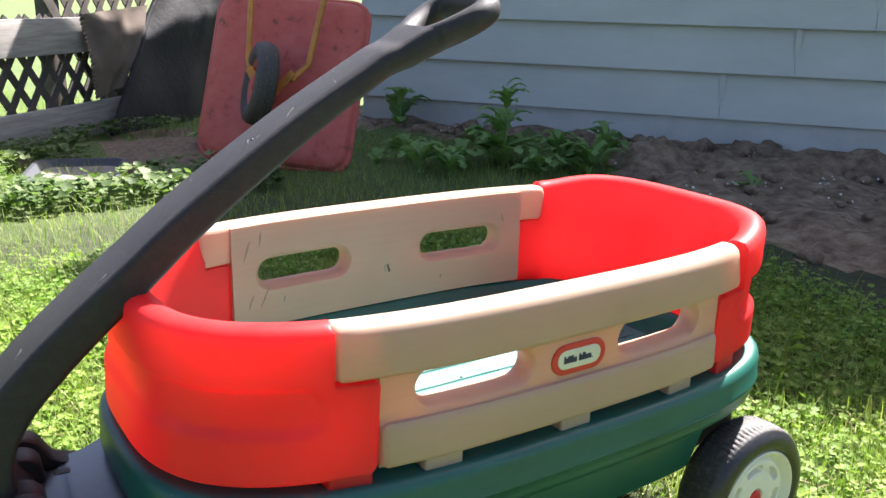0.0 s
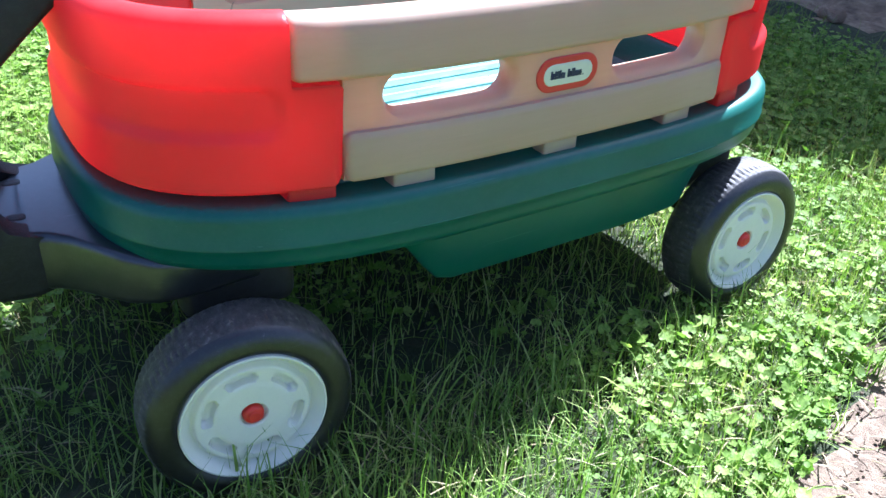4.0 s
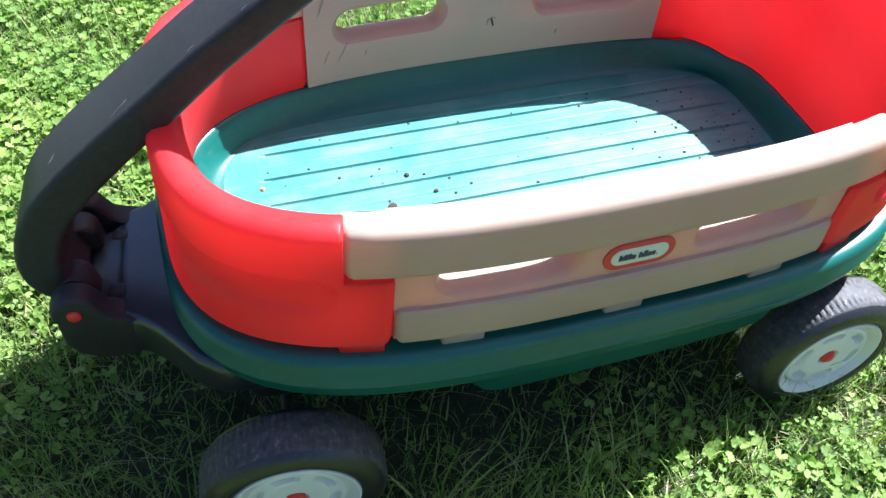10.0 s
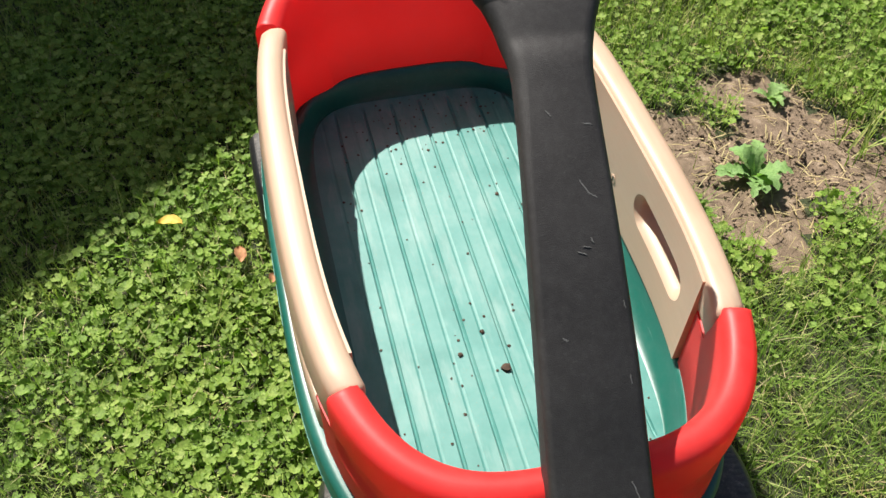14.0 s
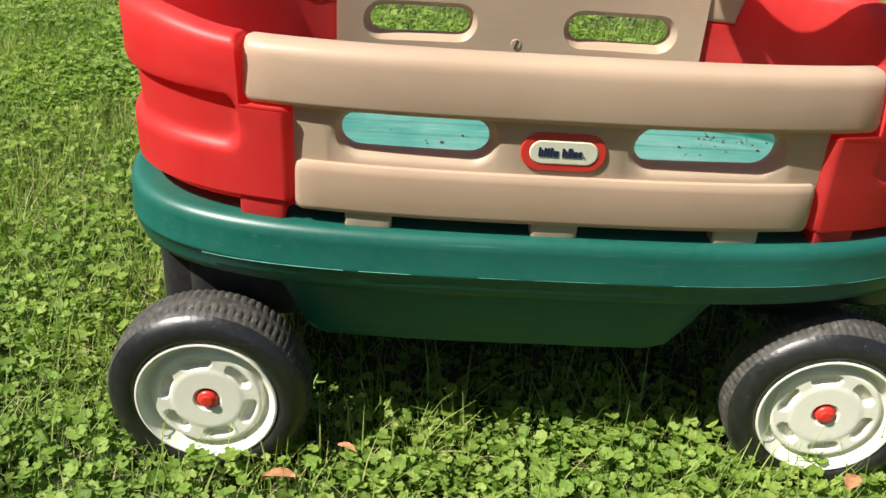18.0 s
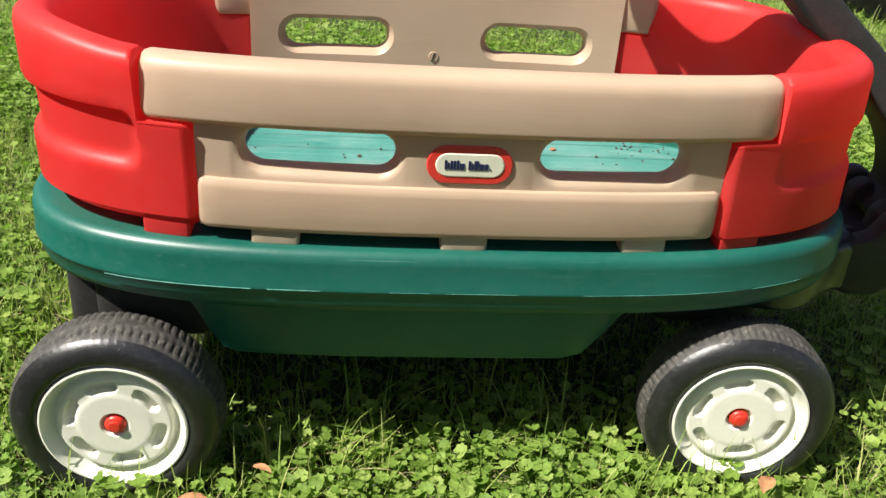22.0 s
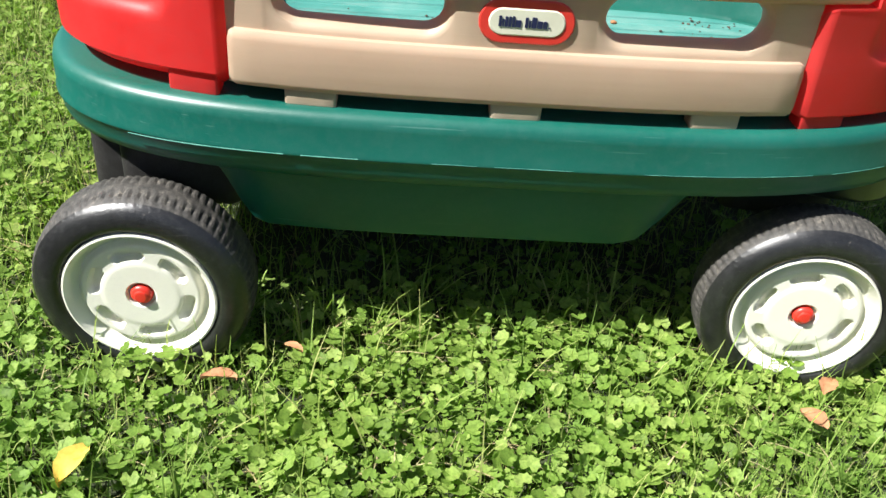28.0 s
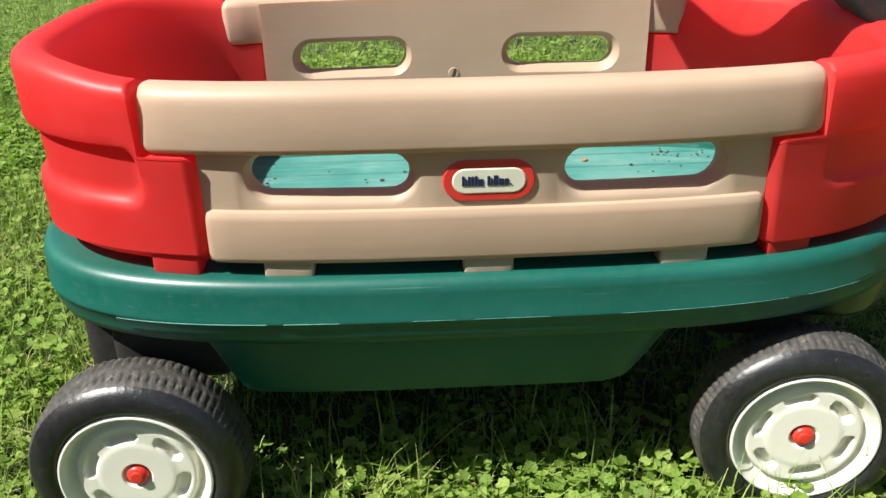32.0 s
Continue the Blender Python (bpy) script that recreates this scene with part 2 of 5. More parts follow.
BADGECREAM = simple("badge_cream", [(0.3, (0.62, 0.60, 0.46)), (0.7, (0.70, 0.68, 0.54))], 50, 0.4, 0.05, 0.0005)


def foliage(name, cols, trans=0.35):
    """Leaf green that varies from leaf to leaf and over each leaf, and lets some light through."""
    m, t, b = nodes_of(name)
    g = t.nodes.new("ShaderNodeNewGeometry")
    n = len(cols) - 1
    k = ramp_node(t, g.outputs["Random Per Island"], [(i / n, c) for i, c in enumerate(cols)])
    v = object_coords(t)
    mottle = noise_node(t, 260.0, 3, 0.6, v)
    shade = ramp_node(t, mottle.outputs[0], [(0.32, (0.66, 0.70, 0.62)), (0.55, (1.0, 1.0, 1.0)), (0.75, (1.22, 1.15, 1.1))])
    broad = noise_node(t, 3.2, 3, 0.6, v)
    tone = ramp_node(t, broad.outputs[0], [(0.35, (0.86, 0.92, 0.85)), (0.65, (1.12, 1.05, 1.0))])
    col = mix_node(t, 1.0, mix_node(t, 1.0, k.outputs[0], shade.outputs[0], 'MULTIPLY'), tone.outputs[0], 'MULTIPLY')
    t.links.new(col, b.inputs["Base Color"])
    b.inputs["Roughness"].default_value = 0.55
    b.inputs["Specular IOR Level"].default_value = 0.2
    bump_node(t, mottle.outputs[0], 0.5, 0.0015, b)
    tr = t.nodes.new("ShaderNodeBsdfTranslucent")
    bright = mix_node(t, 1.0, col, (1.0, 1.25, 0.5), 'MULTIPLY')
    t.links.new(bright, tr.inputs["Color"])
    mx = t.nodes.new("ShaderNodeMixShader")
    mx.inputs[0].default_value = trans
    t.links.new(b.outputs[0], mx.inputs[1])
    t.links.new(tr.outputs[0], mx.inputs[2])
    t.links.new(mx.outputs[0], t.nodes["Material Output"].inputs[0])
    return m


CLOVER = foliage("clover_green", [(0.125, 0.203, 0.035), (0.190, 0.302, 0.055), (0.245, 0.360, 0.074), (0.330, 0.427, 0.120)], 0.42)
GRASS = foliage("grass_green", [(0.120, 0.198, 0.037), (0.200, 0.306, 0.063), (0.280, 0.378, 0.092), (0.400, 0.414, 0.166)])
WEED = foliage("weed_green", [(0.18, 0.30, 0.11), (0.25, 0.40, 0.15), (0.34, 0.48, 0.21)])
STRAW = foliage("dry_straw", [(0.34, 0.28, 0.15), (0.46, 0.39, 0.23), (0.27, 0.20, 0.10)], 0.2)
IVY = foliage("ivy_green", [(0.07, 0.12, 0.04), (0.12, 0.18, 0.065), (0.20, 0.25, 0.12)])


def ground_material():
    m, t, b = nodes_of("lawn_soil")
    v = object_coords(t)
    n1 = noise_node(t, 25.0, 6, 0.7, v)
    k = ramp_node(t, n1.outputs[0], [(0.3, (0.014, 0.020, 0.006)), (0.5, (0.030, 0.040, 0.012)), (0.72, (0.065, 0.060, 0.028))])
    n2 = noise_node(t, 3.0, 5, 0.6, v)
    far = ramp_node(t, n2.outputs[0], [(0.3, (0.060, 0.100, 0.020)), (0.7, (0.10, 0.145, 0.034))])
    pos = t.nodes.new("ShaderNodeVectorMath")
    pos.operation = 'LENGTH'
    t.links.new(v, pos.inputs[0])
    mr = t.nodes.new("ShaderNodeMapRange")
    mr.inputs["From Min"].default_value = 1.9
    mr.inputs["From Max"].default_value = 2.8
    t.links.new(pos.outputs["Value"], mr.inputs["Value"])
    c = mix_node(t, mr.outputs[0], k.outputs[0], far.outputs[0])
    t.links.new(c, b.inputs["Base Color"])
    b.inputs["Roughness"].default_value = 0.95
    bump_node(t, n1.outputs[0], 0.8, 0.02, b)
    return m


LAWN = ground_material()


# ---- mesh tools ----
def part(name, bm, material, parent, label="", angle=40.0, weld=1e-6):
    """Links a bmesh as one mesh object under a thing or a part."""
    if weld:
        bmesh.ops.remove_doubles(bm, verts=bm.verts, dist=weld)
    bmesh.ops.recalc_face_normals(bm, faces=bm.faces)
    me = bpy.data.meshes.new(name)
    bm.to_mesh(me)
    bm.free()
    for p in me.polygons:
        p.use_smooth = True
    me.set_sharp_from_angle(angle=radians(angle))
    mats = material if isinstance(material, (list, tuple)) else [material]
    for k in mats:
        me.materials.append(k)
    ob = new(name, me)
    ob.parent = parent
    return tagged(ob, label)


def thing(name, label, category, m=None, group="", kind=""):
    ob = new(name)
    ob.empty_display_size = 0.05
    if m is not None:
        ob.matrix_world = m
    return tagged(ob, label, category, group, kind)


def loft(bm, rings, closed=True, caps=True, mat=0):
    """Joins rings of equal length with quads; caps the first and last."""
    vs = [[bm.verts.new(p) for p in r] for r in rings]
    n = len(vs[0])
    for a, b in zip(vs, vs[1:]):
        for i in range(n if closed else n - 1):
            j = (i + 1) % n
            try:
                f = bm.faces.new((a[i], a[j], b[j], b[i]))
                f.material_index = mat
            except ValueError:
                pass
    if caps:
        for r in (vs[0], vs[-1]):
            f = bm.faces.new(r)
            f.material_index = mat
    return vs


def rrect(w, h, r, k=4):
    """A rounded rectangle round the origin."""
    r = min(r, w / 2 - 1e-5, h / 2 - 1e-5)
    pts = []
    for cx, cy, a0 in ((w / 2 - r, h / 2 - r, 0), (-w / 2 + r, h / 2 - r, 90), (-w / 2 + r, -h / 2 + r, 180), (w / 2 - r, -h / 2 + r, 270)):
        for i in range(k + 1):
            a = radians(a0 + 90 * i / k)
            pts.append((cx + r * math.cos(a), cy + r * math.sin(a)))
    return pts


def box(bm, size, at=(0, 0, 0), turn=0.0, bevel=0.0, seg=2):
    """A box with rounded edges, turned about z."""
    m = Matrix.Translation(at) @ Matrix.Rotation(radians(turn), 4, 'Z') @ Matrix.Diagonal((*size, 1))
    made = bmesh.ops.create_cube(bm, size=1, matrix=m)
    if bevel:
        es = list({e for v in made["verts"] for e in v.link_edges})
        bmesh.ops.bevel(bm, geom=es, offset=bevel, segments=seg, affect='EDGES', profile=0.6)
    return made


def lathe(bm, profile, seg=64, mat=None, warp=None):
    """Turns (radius, along) points round the y axis."""
    rings = []
    for r, a in profile:
        ring = []
        for i in range(seg):
            th = 2 * math.pi * i / seg
            rr, aa = warp(r, a, th, i) if warp else (r, a)
            ring.append((rr * math.cos(th), aa, rr * math.sin(th)))
        rings.append(ring)
    vs = [[bm.verts.new(p) for p in r] for r in rings]
    for k, (p, q) in enumerate(zip(vs, vs[1:])):
        for i in range(seg):
            j = (i + 1) % seg
            f = bm.faces.new((p[i], p[j], q[j], q[i]))
            if mat:
                f.material_index = mat(k)
    return vs


def tube(bm, pts, r, seg=12, caps=True):
    """A round tube along points."""
    pts = [Vector(p) for p in pts]
    rings, side = [], None
    for i, p in enumerate(pts):
        d = (pts[min(i + 1, len(pts) - 1)] - pts[max(i - 1, 0)]).normalized()
        side = (d.orthogonal() if side is None else side - d * side.dot(d)).normalized()
        up = d.cross(side)
        rr = r[i] if isinstance(r, (list, tuple)) else r
        rings.append([p + (side * math.cos(2 * math.pi * k / seg) + up * math.sin(2 * math.pi * k / seg)) * rr for k in range(seg)])
    loft(bm, rings, True, caps)


def smooth01(a, b, x):
    u = max(0.0, min(1.0, (x - a) / (b - a)))
    return u * u * (3 - 2 * u)


def catmull(pts, n):
    """A smooth line of n points through the given ones (tuples of any length)."""
    P = np.array([pts[0]] + list(pts) + [pts[-1]], float)
    out = []
    for k in range(n):
        u = k / (n - 1) * (len(pts) - 1)
        i = min(int(u), len(pts) - 2)
        f = u - i
        a, b, c, d = P[i], P[i + 1], P[i + 2], P[i + 3]
        out.append(0.5 * (2 * b + (c - a) * f + (2 * a - 5 * b + 4 * c - d) * f * f + (3 * b - a - 3 * c + d) * f ** 3))
    return out


# ---- the wagon's plan: a bowed oval, rear towards +x ----
PLAN_A, PLAN_B, PLAN_N = 0.460, 0.244, 3.0


def plan(th, front_a, rear_a, b, n=PLAN_N):
    """A point of the oval at angle th: its front half is boxier than its rear."""
    c, s = math.cos(th), math.sin(th)
    a, k = (rear_a, n + 0.5) if c > 0 else (front_a, n + 0.2)
    return (a * math.copysign(abs(c) ** (2 / k), c), b * math.copysign(abs(s) ** (2 / k), s))


def side_y(x, b=PLAN_B, a=PLAN_A, n=PLAN_N):
    return b * max(1e-6, 1 - (abs(x) / a) ** n) ** (1 / n)


RAIL_X, RAIL_B, RAIL_T = 0.296, 0.4095, 0.4665
LOW_X, LOW_B, LOW_T = 0.2485, 0.3085, 0.3610
LEDGE = 0.2960
LIFT = 0.0045

wagon = thing("toy_wagon", "green, red and tan plastic toy wagon standing on the lawn", "toy wagon")


def tub():
    bm = bmesh.new()
    N = 176
    ths = [2 * math.pi * (i + 0.5) / N for i in range(N)]

    def bottom(x):
        f = 1 - smooth01(0.124, 0.20, -x)
        r = 1 - smooth01(0.2266, 0.285, x)
        return 0.2265 - 0.0725 * min(f, r)

    def ring(a, b, z, n=PLAN_N, back=0.0):
        out = []
        for th in ths:
            x, y = plan(th, a + 0.009, a - 0.003 - back, b, n)
            out.append((x, y, z(x) if callable(z) else z))
        return out
    rings = [ring(0.3600, 0.15, 0.225), ring(0.4000, 0.20, lambda x: bottom(x) + 0.003),
             ring(0.4210, 0.221, lambda x: bottom(x) - 0.001), ring(0.4240, 0.2265, lambda x: bottom(x) + 0.004),
             ring(0.4290, 0.234, 0.2235), ring(0.4410, 0.246, 0.2245), ring(0.4455, 0.2525, 0.2285), ring(0.4485, 0.2555, 0.2375),
             ring(0.4500, 0.2565, 0.2485), ring(0.4515, 0.2585, 0.2503), ring(0.4520, 0.2590, 0.2525), ring(0.4510, 0.2580, 0.2545),
             ring(0.4510, 0.2575, 0.279), ring(0.4495, 0.2560, 0.286), ring(0.4460, 0.2525, 0.2905), ring(0.4410, 0.2475, 0.2925),
             ring(0.4330, 0.240, 0.2915), ring(0.4220, 0.2195, 0.2912, PLAN_N, 0.030), ring(0.4195, 0.217, 0.2925, PLAN_N, 0.044), ring(0.4185, 0.216, 0.2990, PLAN_N, 0.045), ring(0.4170, 0.2145, 0.3005, PLAN_N, 0.046), ring(0.4130, 0.2105, 0.3000, PLAN_N, 0.046),
             ring(0.4095, 0.208, 0.2960, PLAN_N, 0.046), ring(0.4060, 0.206, 0.288, PLAN_N, 0.046), ring(0.3960, 0.196, 0.270, 3.4, 0.041), ring(0.3850, 0.188, 0.2635, 3.9, 0.033), ring(0.3770, 0.182, 0.2597, 4.6, 0.027),
             ring(0.3680, 0.175, 0.2575, 5.2, 0.020), ring(0.3550, 0.167, 0.2570, 5.6, 0.012)]
    loft(bm, rings, True, False)
    # underside closing plate
    loft(bm, [ring(0.36, 0.15, 0.225), ring(0.30, 0.10, 0.225)], True, True)
    bm.transform(Matrix.Translation((0, 0, LIFT)))
    return part("tub", bm, GREEN, wagon, "glossy green tub with a rolled rim and scratches", 50)


tub()


def tub_floor():
    """A pan with grooves that run lengthwise and stop short of its ends."""
    bm = bmesh.new()
    xs = [-0.384 + 0.762 * i / 84 for i in range(85)]
    grooves = [-0.1495 + 0.023 * i for i in range(14)]
    ys = set()
    for i in range(61):
        ys.add(round(-0.183 + 0.366 * i / 60, 4))
    for g in grooves:
        for d in (-0.0030, -0.0016, 0, 0.0016, 0.0030):
            ys.add(round(g + d, 4))
    ys = sorted(ys)
    clean = [ys[0]]
    for y in ys[1:]:
        if y - clean[-1] > 0.0012:
            clean.append(y)
    ys = clean
    rows = []
    for x in xs:
        row = []
        for y in ys:
            d = 0.0
            for k, g in enumerate(grooves):
                w = abs(y - g)
                if w < 0.0032:
                    end = 0.335 - 0.25 * max(0, abs(g) - 0.10)
                    depth = 0.0040 if k % 2 == 0 else 0.0008
                    d = depth * (1 - smooth01(0.0010, 0.0028, w)) * (1 - smooth01(end - 0.01, end, abs(x)))
            row.append(bm.verts.new((x, y, 0.2582 - d)))
        rows.append(row)
    for a, b in zip(rows, rows[1:]):
        for i in range(len(ys) - 1):
            xm, ym = (a[i].co.x + b[i].co.x) / 2, (a[i].co.y + a[i + 1].co.y) / 2
            if (abs(xm) / (0.350 if xm > 0 else 0.381)) ** 6 + (abs(ym) / 0.183) ** 6 < 1.0:
                bm.faces.new((a[i], a[i + 1], b[i + 1], b[i]))
    loose = [v for v in bm.verts if not v.link_faces]
    bmesh.ops.delete(bm, geom=loose, context='VERTS')
    bm.transform(Matrix.Translation((0, 0, LIFT)))
    return part("floor_pan", bm, FLOOR, wagon, "faded dusty green floor with long grooves", 10, 0)


tub_floor()


def bent(x, v, z, side):
    """A point beside the plan's flank: v metres out from the nominal face."""
    return (x, side * (side_y(x) + v), z)


def board(bm, x0, x1, z0, z1, out, thick, side, r=0.008, n=28):
    """A bowed board with all edges rounded."""
    rings = []
    ks = [(0.0, r), (0.12 * r, 0.55 * r), (0.45 * r, 0.2 * r), (r, 0.0)]
    st = [(x0 + d, s) for d, s in ks] + [(x0 + r + (x1 - x0 - 2 * r) * i / n, 0.0) for i in range(1, n)] + [(x1 - d, s) for d, s in reversed(ks)]
    for x, inset in st:
        sec = rrect(thick - 2 * inset, (z1 - z0) - 2 * inset, max(r - inset, 0.0015), 4)
        rings.append([bent(x, out - thick / 2 + v, (z0 + z1) / 2 + h, side) for v, h in sec])
    loft(bm, rings)


def bowed(bm, x0, x1, section, side, r=0.008, n=28):
    """A bowed board of the given section (out, height), its ends rounded over."""
    cv, cz = sum(p[0] for p in section) / len(section), (min(p[1] for p in section) + max(p[1] for p in section)) / 2
    ks = [(0.0, r), (0.12 * r, 0.55 * r), (0.45 * r, 0.2 * r), (r, 0.0)]
    st = [(x0 + d, k) for d, k in ks] + [(x0 + r + (x1 - x0 - 2 * r) * i / n, 0.0) for i in range(1, n)] + [(x1 - d, k) for d, k in reversed(ks)]
    rings = []
    for x, inset in st:
        ring = []
        for v, z in section:
            v += math.copysign(min(inset, abs(cv - v)), cv - v)
            z += math.copysign(min(inset, abs(cz - z)), cz - z)
            ring.append(bent(x, v, z, side))
        rings.append(ring)
    loft(bm, rings)


def rail_section(z0, z1, out, lean, thick, shoulder):
    """A rail with a soft sloping shoulder along its upper outer edge."""
    t = out - lean
    return [(out - 0.010, z0), (out - 0.004, z0 + 0.0008), (out - 0.001, z0 + 0.003), (out, z0 + 0.007), (t, z1 - shoulder), (t - 0.0006, z1 - shoulder + 0.004), (t - 0.003, z1 - 0.55 * shoulder + 0.003),
            (t - 0.0065, z1 - 0.003), (t - 0.011, z1 - 0.0008), (t - 0.017, z1), (t - thick + 0.012, z1), (t - thick + 0.006, z1 - 0.0012), (t - thick + 0.0018, z1 - 0.0045), (t - thick, z1 - 0.010),
            (out - thick - 0.001, z0 + 0.007), (out - thick, z0 + 0.003), (out - thick + 0.003, z0 + 0.0008), (out - thick + 0.009, z0)]


SLOTS = ((-0.1365, 0.0685), (0.1365, 0.0685))
SLOT_Z, SLOT_R = 0.3880, 0.0175


def slotted(bm, side):
    """The recessed middle board, with two flared hand slots."""
    x0, x1, z0, z1 = -0.2488, 0.2488, 0.3090, 0.4610
    levels = [(-0.0055, 0.010), (-0.0075, 0.0055), (-0.014, 0.0015), (-0.024, 0.0), (-0.034, 0.0025), (-0.0405, 0.009)]
    cols = []
    for v, e in levels:
        col = []
        for i in range(6):
            col.append((x0 + (SLOTS[0][0] - SLOTS[0][1] - 0.01 - x0) * i / 6, None))
        for c, h in SLOTS:
            r = SLOT_R + e
            L = h - SLOT_R
            for i in range(9):
                a = math.pi - math.pi / 2 * i / 8
                col.append((c - L + r * math.cos(a), r * math.sin(a)))
            for i in range(1, 10):
                col.append((c - L + 2 * L * i / 10, r))
            for i in range(9):
                a = math.pi / 2 - math.pi / 2 * i / 8
                col.append((c + L + r * math.cos(a), r * math.sin(a)))
            if c < 0:
                for i in range(1, 8):
                    col.append((-0.055 + 0.11 * i / 8, None))
        for i in range(1, 7):
            col.append((SLOTS[1][0] + SLOTS[1][1] + 0.01 + (x1 - SLOTS[1][0] - SLOTS[1][1] - 0.01) * i / 6, None))
        cols.append((v, col))
    grid = []
    for v, col in cols:
        g = []
        for x, h in col:
            hh = h or 0.0
            g.append([bm.verts.new(bent(x, v, z, side)) for z in (z0, SLOT_Z - hh, SLOT_Z + hh, z1)])
        grid.append(g)
    m = len(grid[0])
    for lv in (0, -1):
        g = grid[lv]
        for i in range(m - 1):
            for lo in (0, 2):
                bm.faces.new((g[i][lo], g[i + 1][lo], g[i + 1][lo + 1], g[i][lo + 1]))
    for a, b in zip(grid, grid[1:]):
        for i in range(m - 1):
            if cols[0][1][i][1] is not None and cols[0][1][i + 1][1] is not None:
                for q in (1, 2):
                    bm.faces.new((a[i][q], a[i + 1][q], b[i + 1][q], b[i][q]))
    for i in range(m - 1):
        for q in (0, 3):
            bm.faces.new((grid[0][i][q], grid[0][i + 1][q], grid[-1][i + 1][q], grid[-1][i][q]))
    for i in (0, m - 1):
        for lo in (0, 1, 2):
            bm.faces.new((grid[0][i][lo], grid[0][i][lo + 1], grid[-1][i][lo + 1], grid[-1][i][lo]))


def stadium(L, r, k=10):
    pts = []
    for i in range(k + 1):
        a = -math.pi / 2 + math.pi * i / k
        pts.append((L + r * math.cos(a), r * math.sin(a)))
    for i in range(k + 1):
        a = math.pi / 2 + math.pi * i / k
        pts.append((-L + r * math.cos(a), r * math.sin(a)))
    return pts


def side_panel(side):
    bm = bmesh.new()
    slotted(bm, side)
    panel = part("side_panel", bm, TAN, wagon, "tan plastic side panel with two hand slots", 35)
    bm = bmesh.new()
    bowed(bm, -RAIL_X, RAIL_X, rail_section(RAIL_B, RAIL_T, 0.003, 0.0045, 0.037, 0.016), side, 0.009)
    part("upper_rail", bm, TAN, panel)
    bm = bmesh.new()
    bowed(bm, -LOW_X, LOW_X, rail_section(LOW_B, LOW_T, 0.003, 0.001, 0.040, 0.011), side, 0.007)
    part("lower_rail", bm, TAN, panel)
    for x in (-0.178, 0.0, 0.178):
        bm = bmesh.new()
        board(bm, x - 0.0225, x + 0.0225, LEDGE - 0.002, LOW_B + 0.008, -0.001, 0.022, side, 0.003, 4)
        part("tab", bm, TAN, panel)
    # badge: red oval with a cream field
    flip = 1 if side < 0 else -1
    for nm, L, r, v0, v1, mt in (("badge_border", 0.0215, 0.0185, -0.012, -0.0036, BADGERED), ("badge_field", 0.0205, 0.0115, -0.010, -0.0028, BADGECREAM)):
        bm = bmesh.new()
        out = stadium(L, r)
        inn = stadium(L, r - 0.0012)
        loft(bm, [[bent(x, v0, 0.3825 + z, side) for x, z in out], [bent(x, v1 - 0.0008, 0.3825 + z, side) for x, z in out],
                  [bent(x, v1, 0.3825 + z, side) for x, z in inn]])
        part(nm, bm, mt, panel, "red oval border of the badge" if nm == "badge_border" else "cream field of the badge", 30)
    # the word mark as plain navy bars
    x = -0.0235
    for w, h, gap in ((2.1, 9.0, 0.5), (1.6, 6.4, 0.5), (2.2, 8.6, 0.5), (2.2, 8.6, 0.5), (2.0, 9.0, 0.5), (4.2, 6.0, 3.0), (2.3, 8.6, 0.5), (1.6, 6.4, 0.5), (3.8, 9.0, 0.5), (4.0, 6.0, 0.5), (3.0, 6.0, 1.2), (1.4, 1.4, 0)):
        w, h, gap = w * 0.0011, h * 0.001, gap * 0.0011
        bm = bmesh.new()
        loft(bm, [[bent(flip * (x + w / 2 + px), v, 0.3785 + h / 2 + pz, side) for px, pz in rrect(w, h, 0.0006, 2)] for v in (-0.0034, -0.0022)])
        part("print_bar", bm, INK, panel)
        x += w + gap
    return panel


for s in (-1, 1):
    side_panel(s)


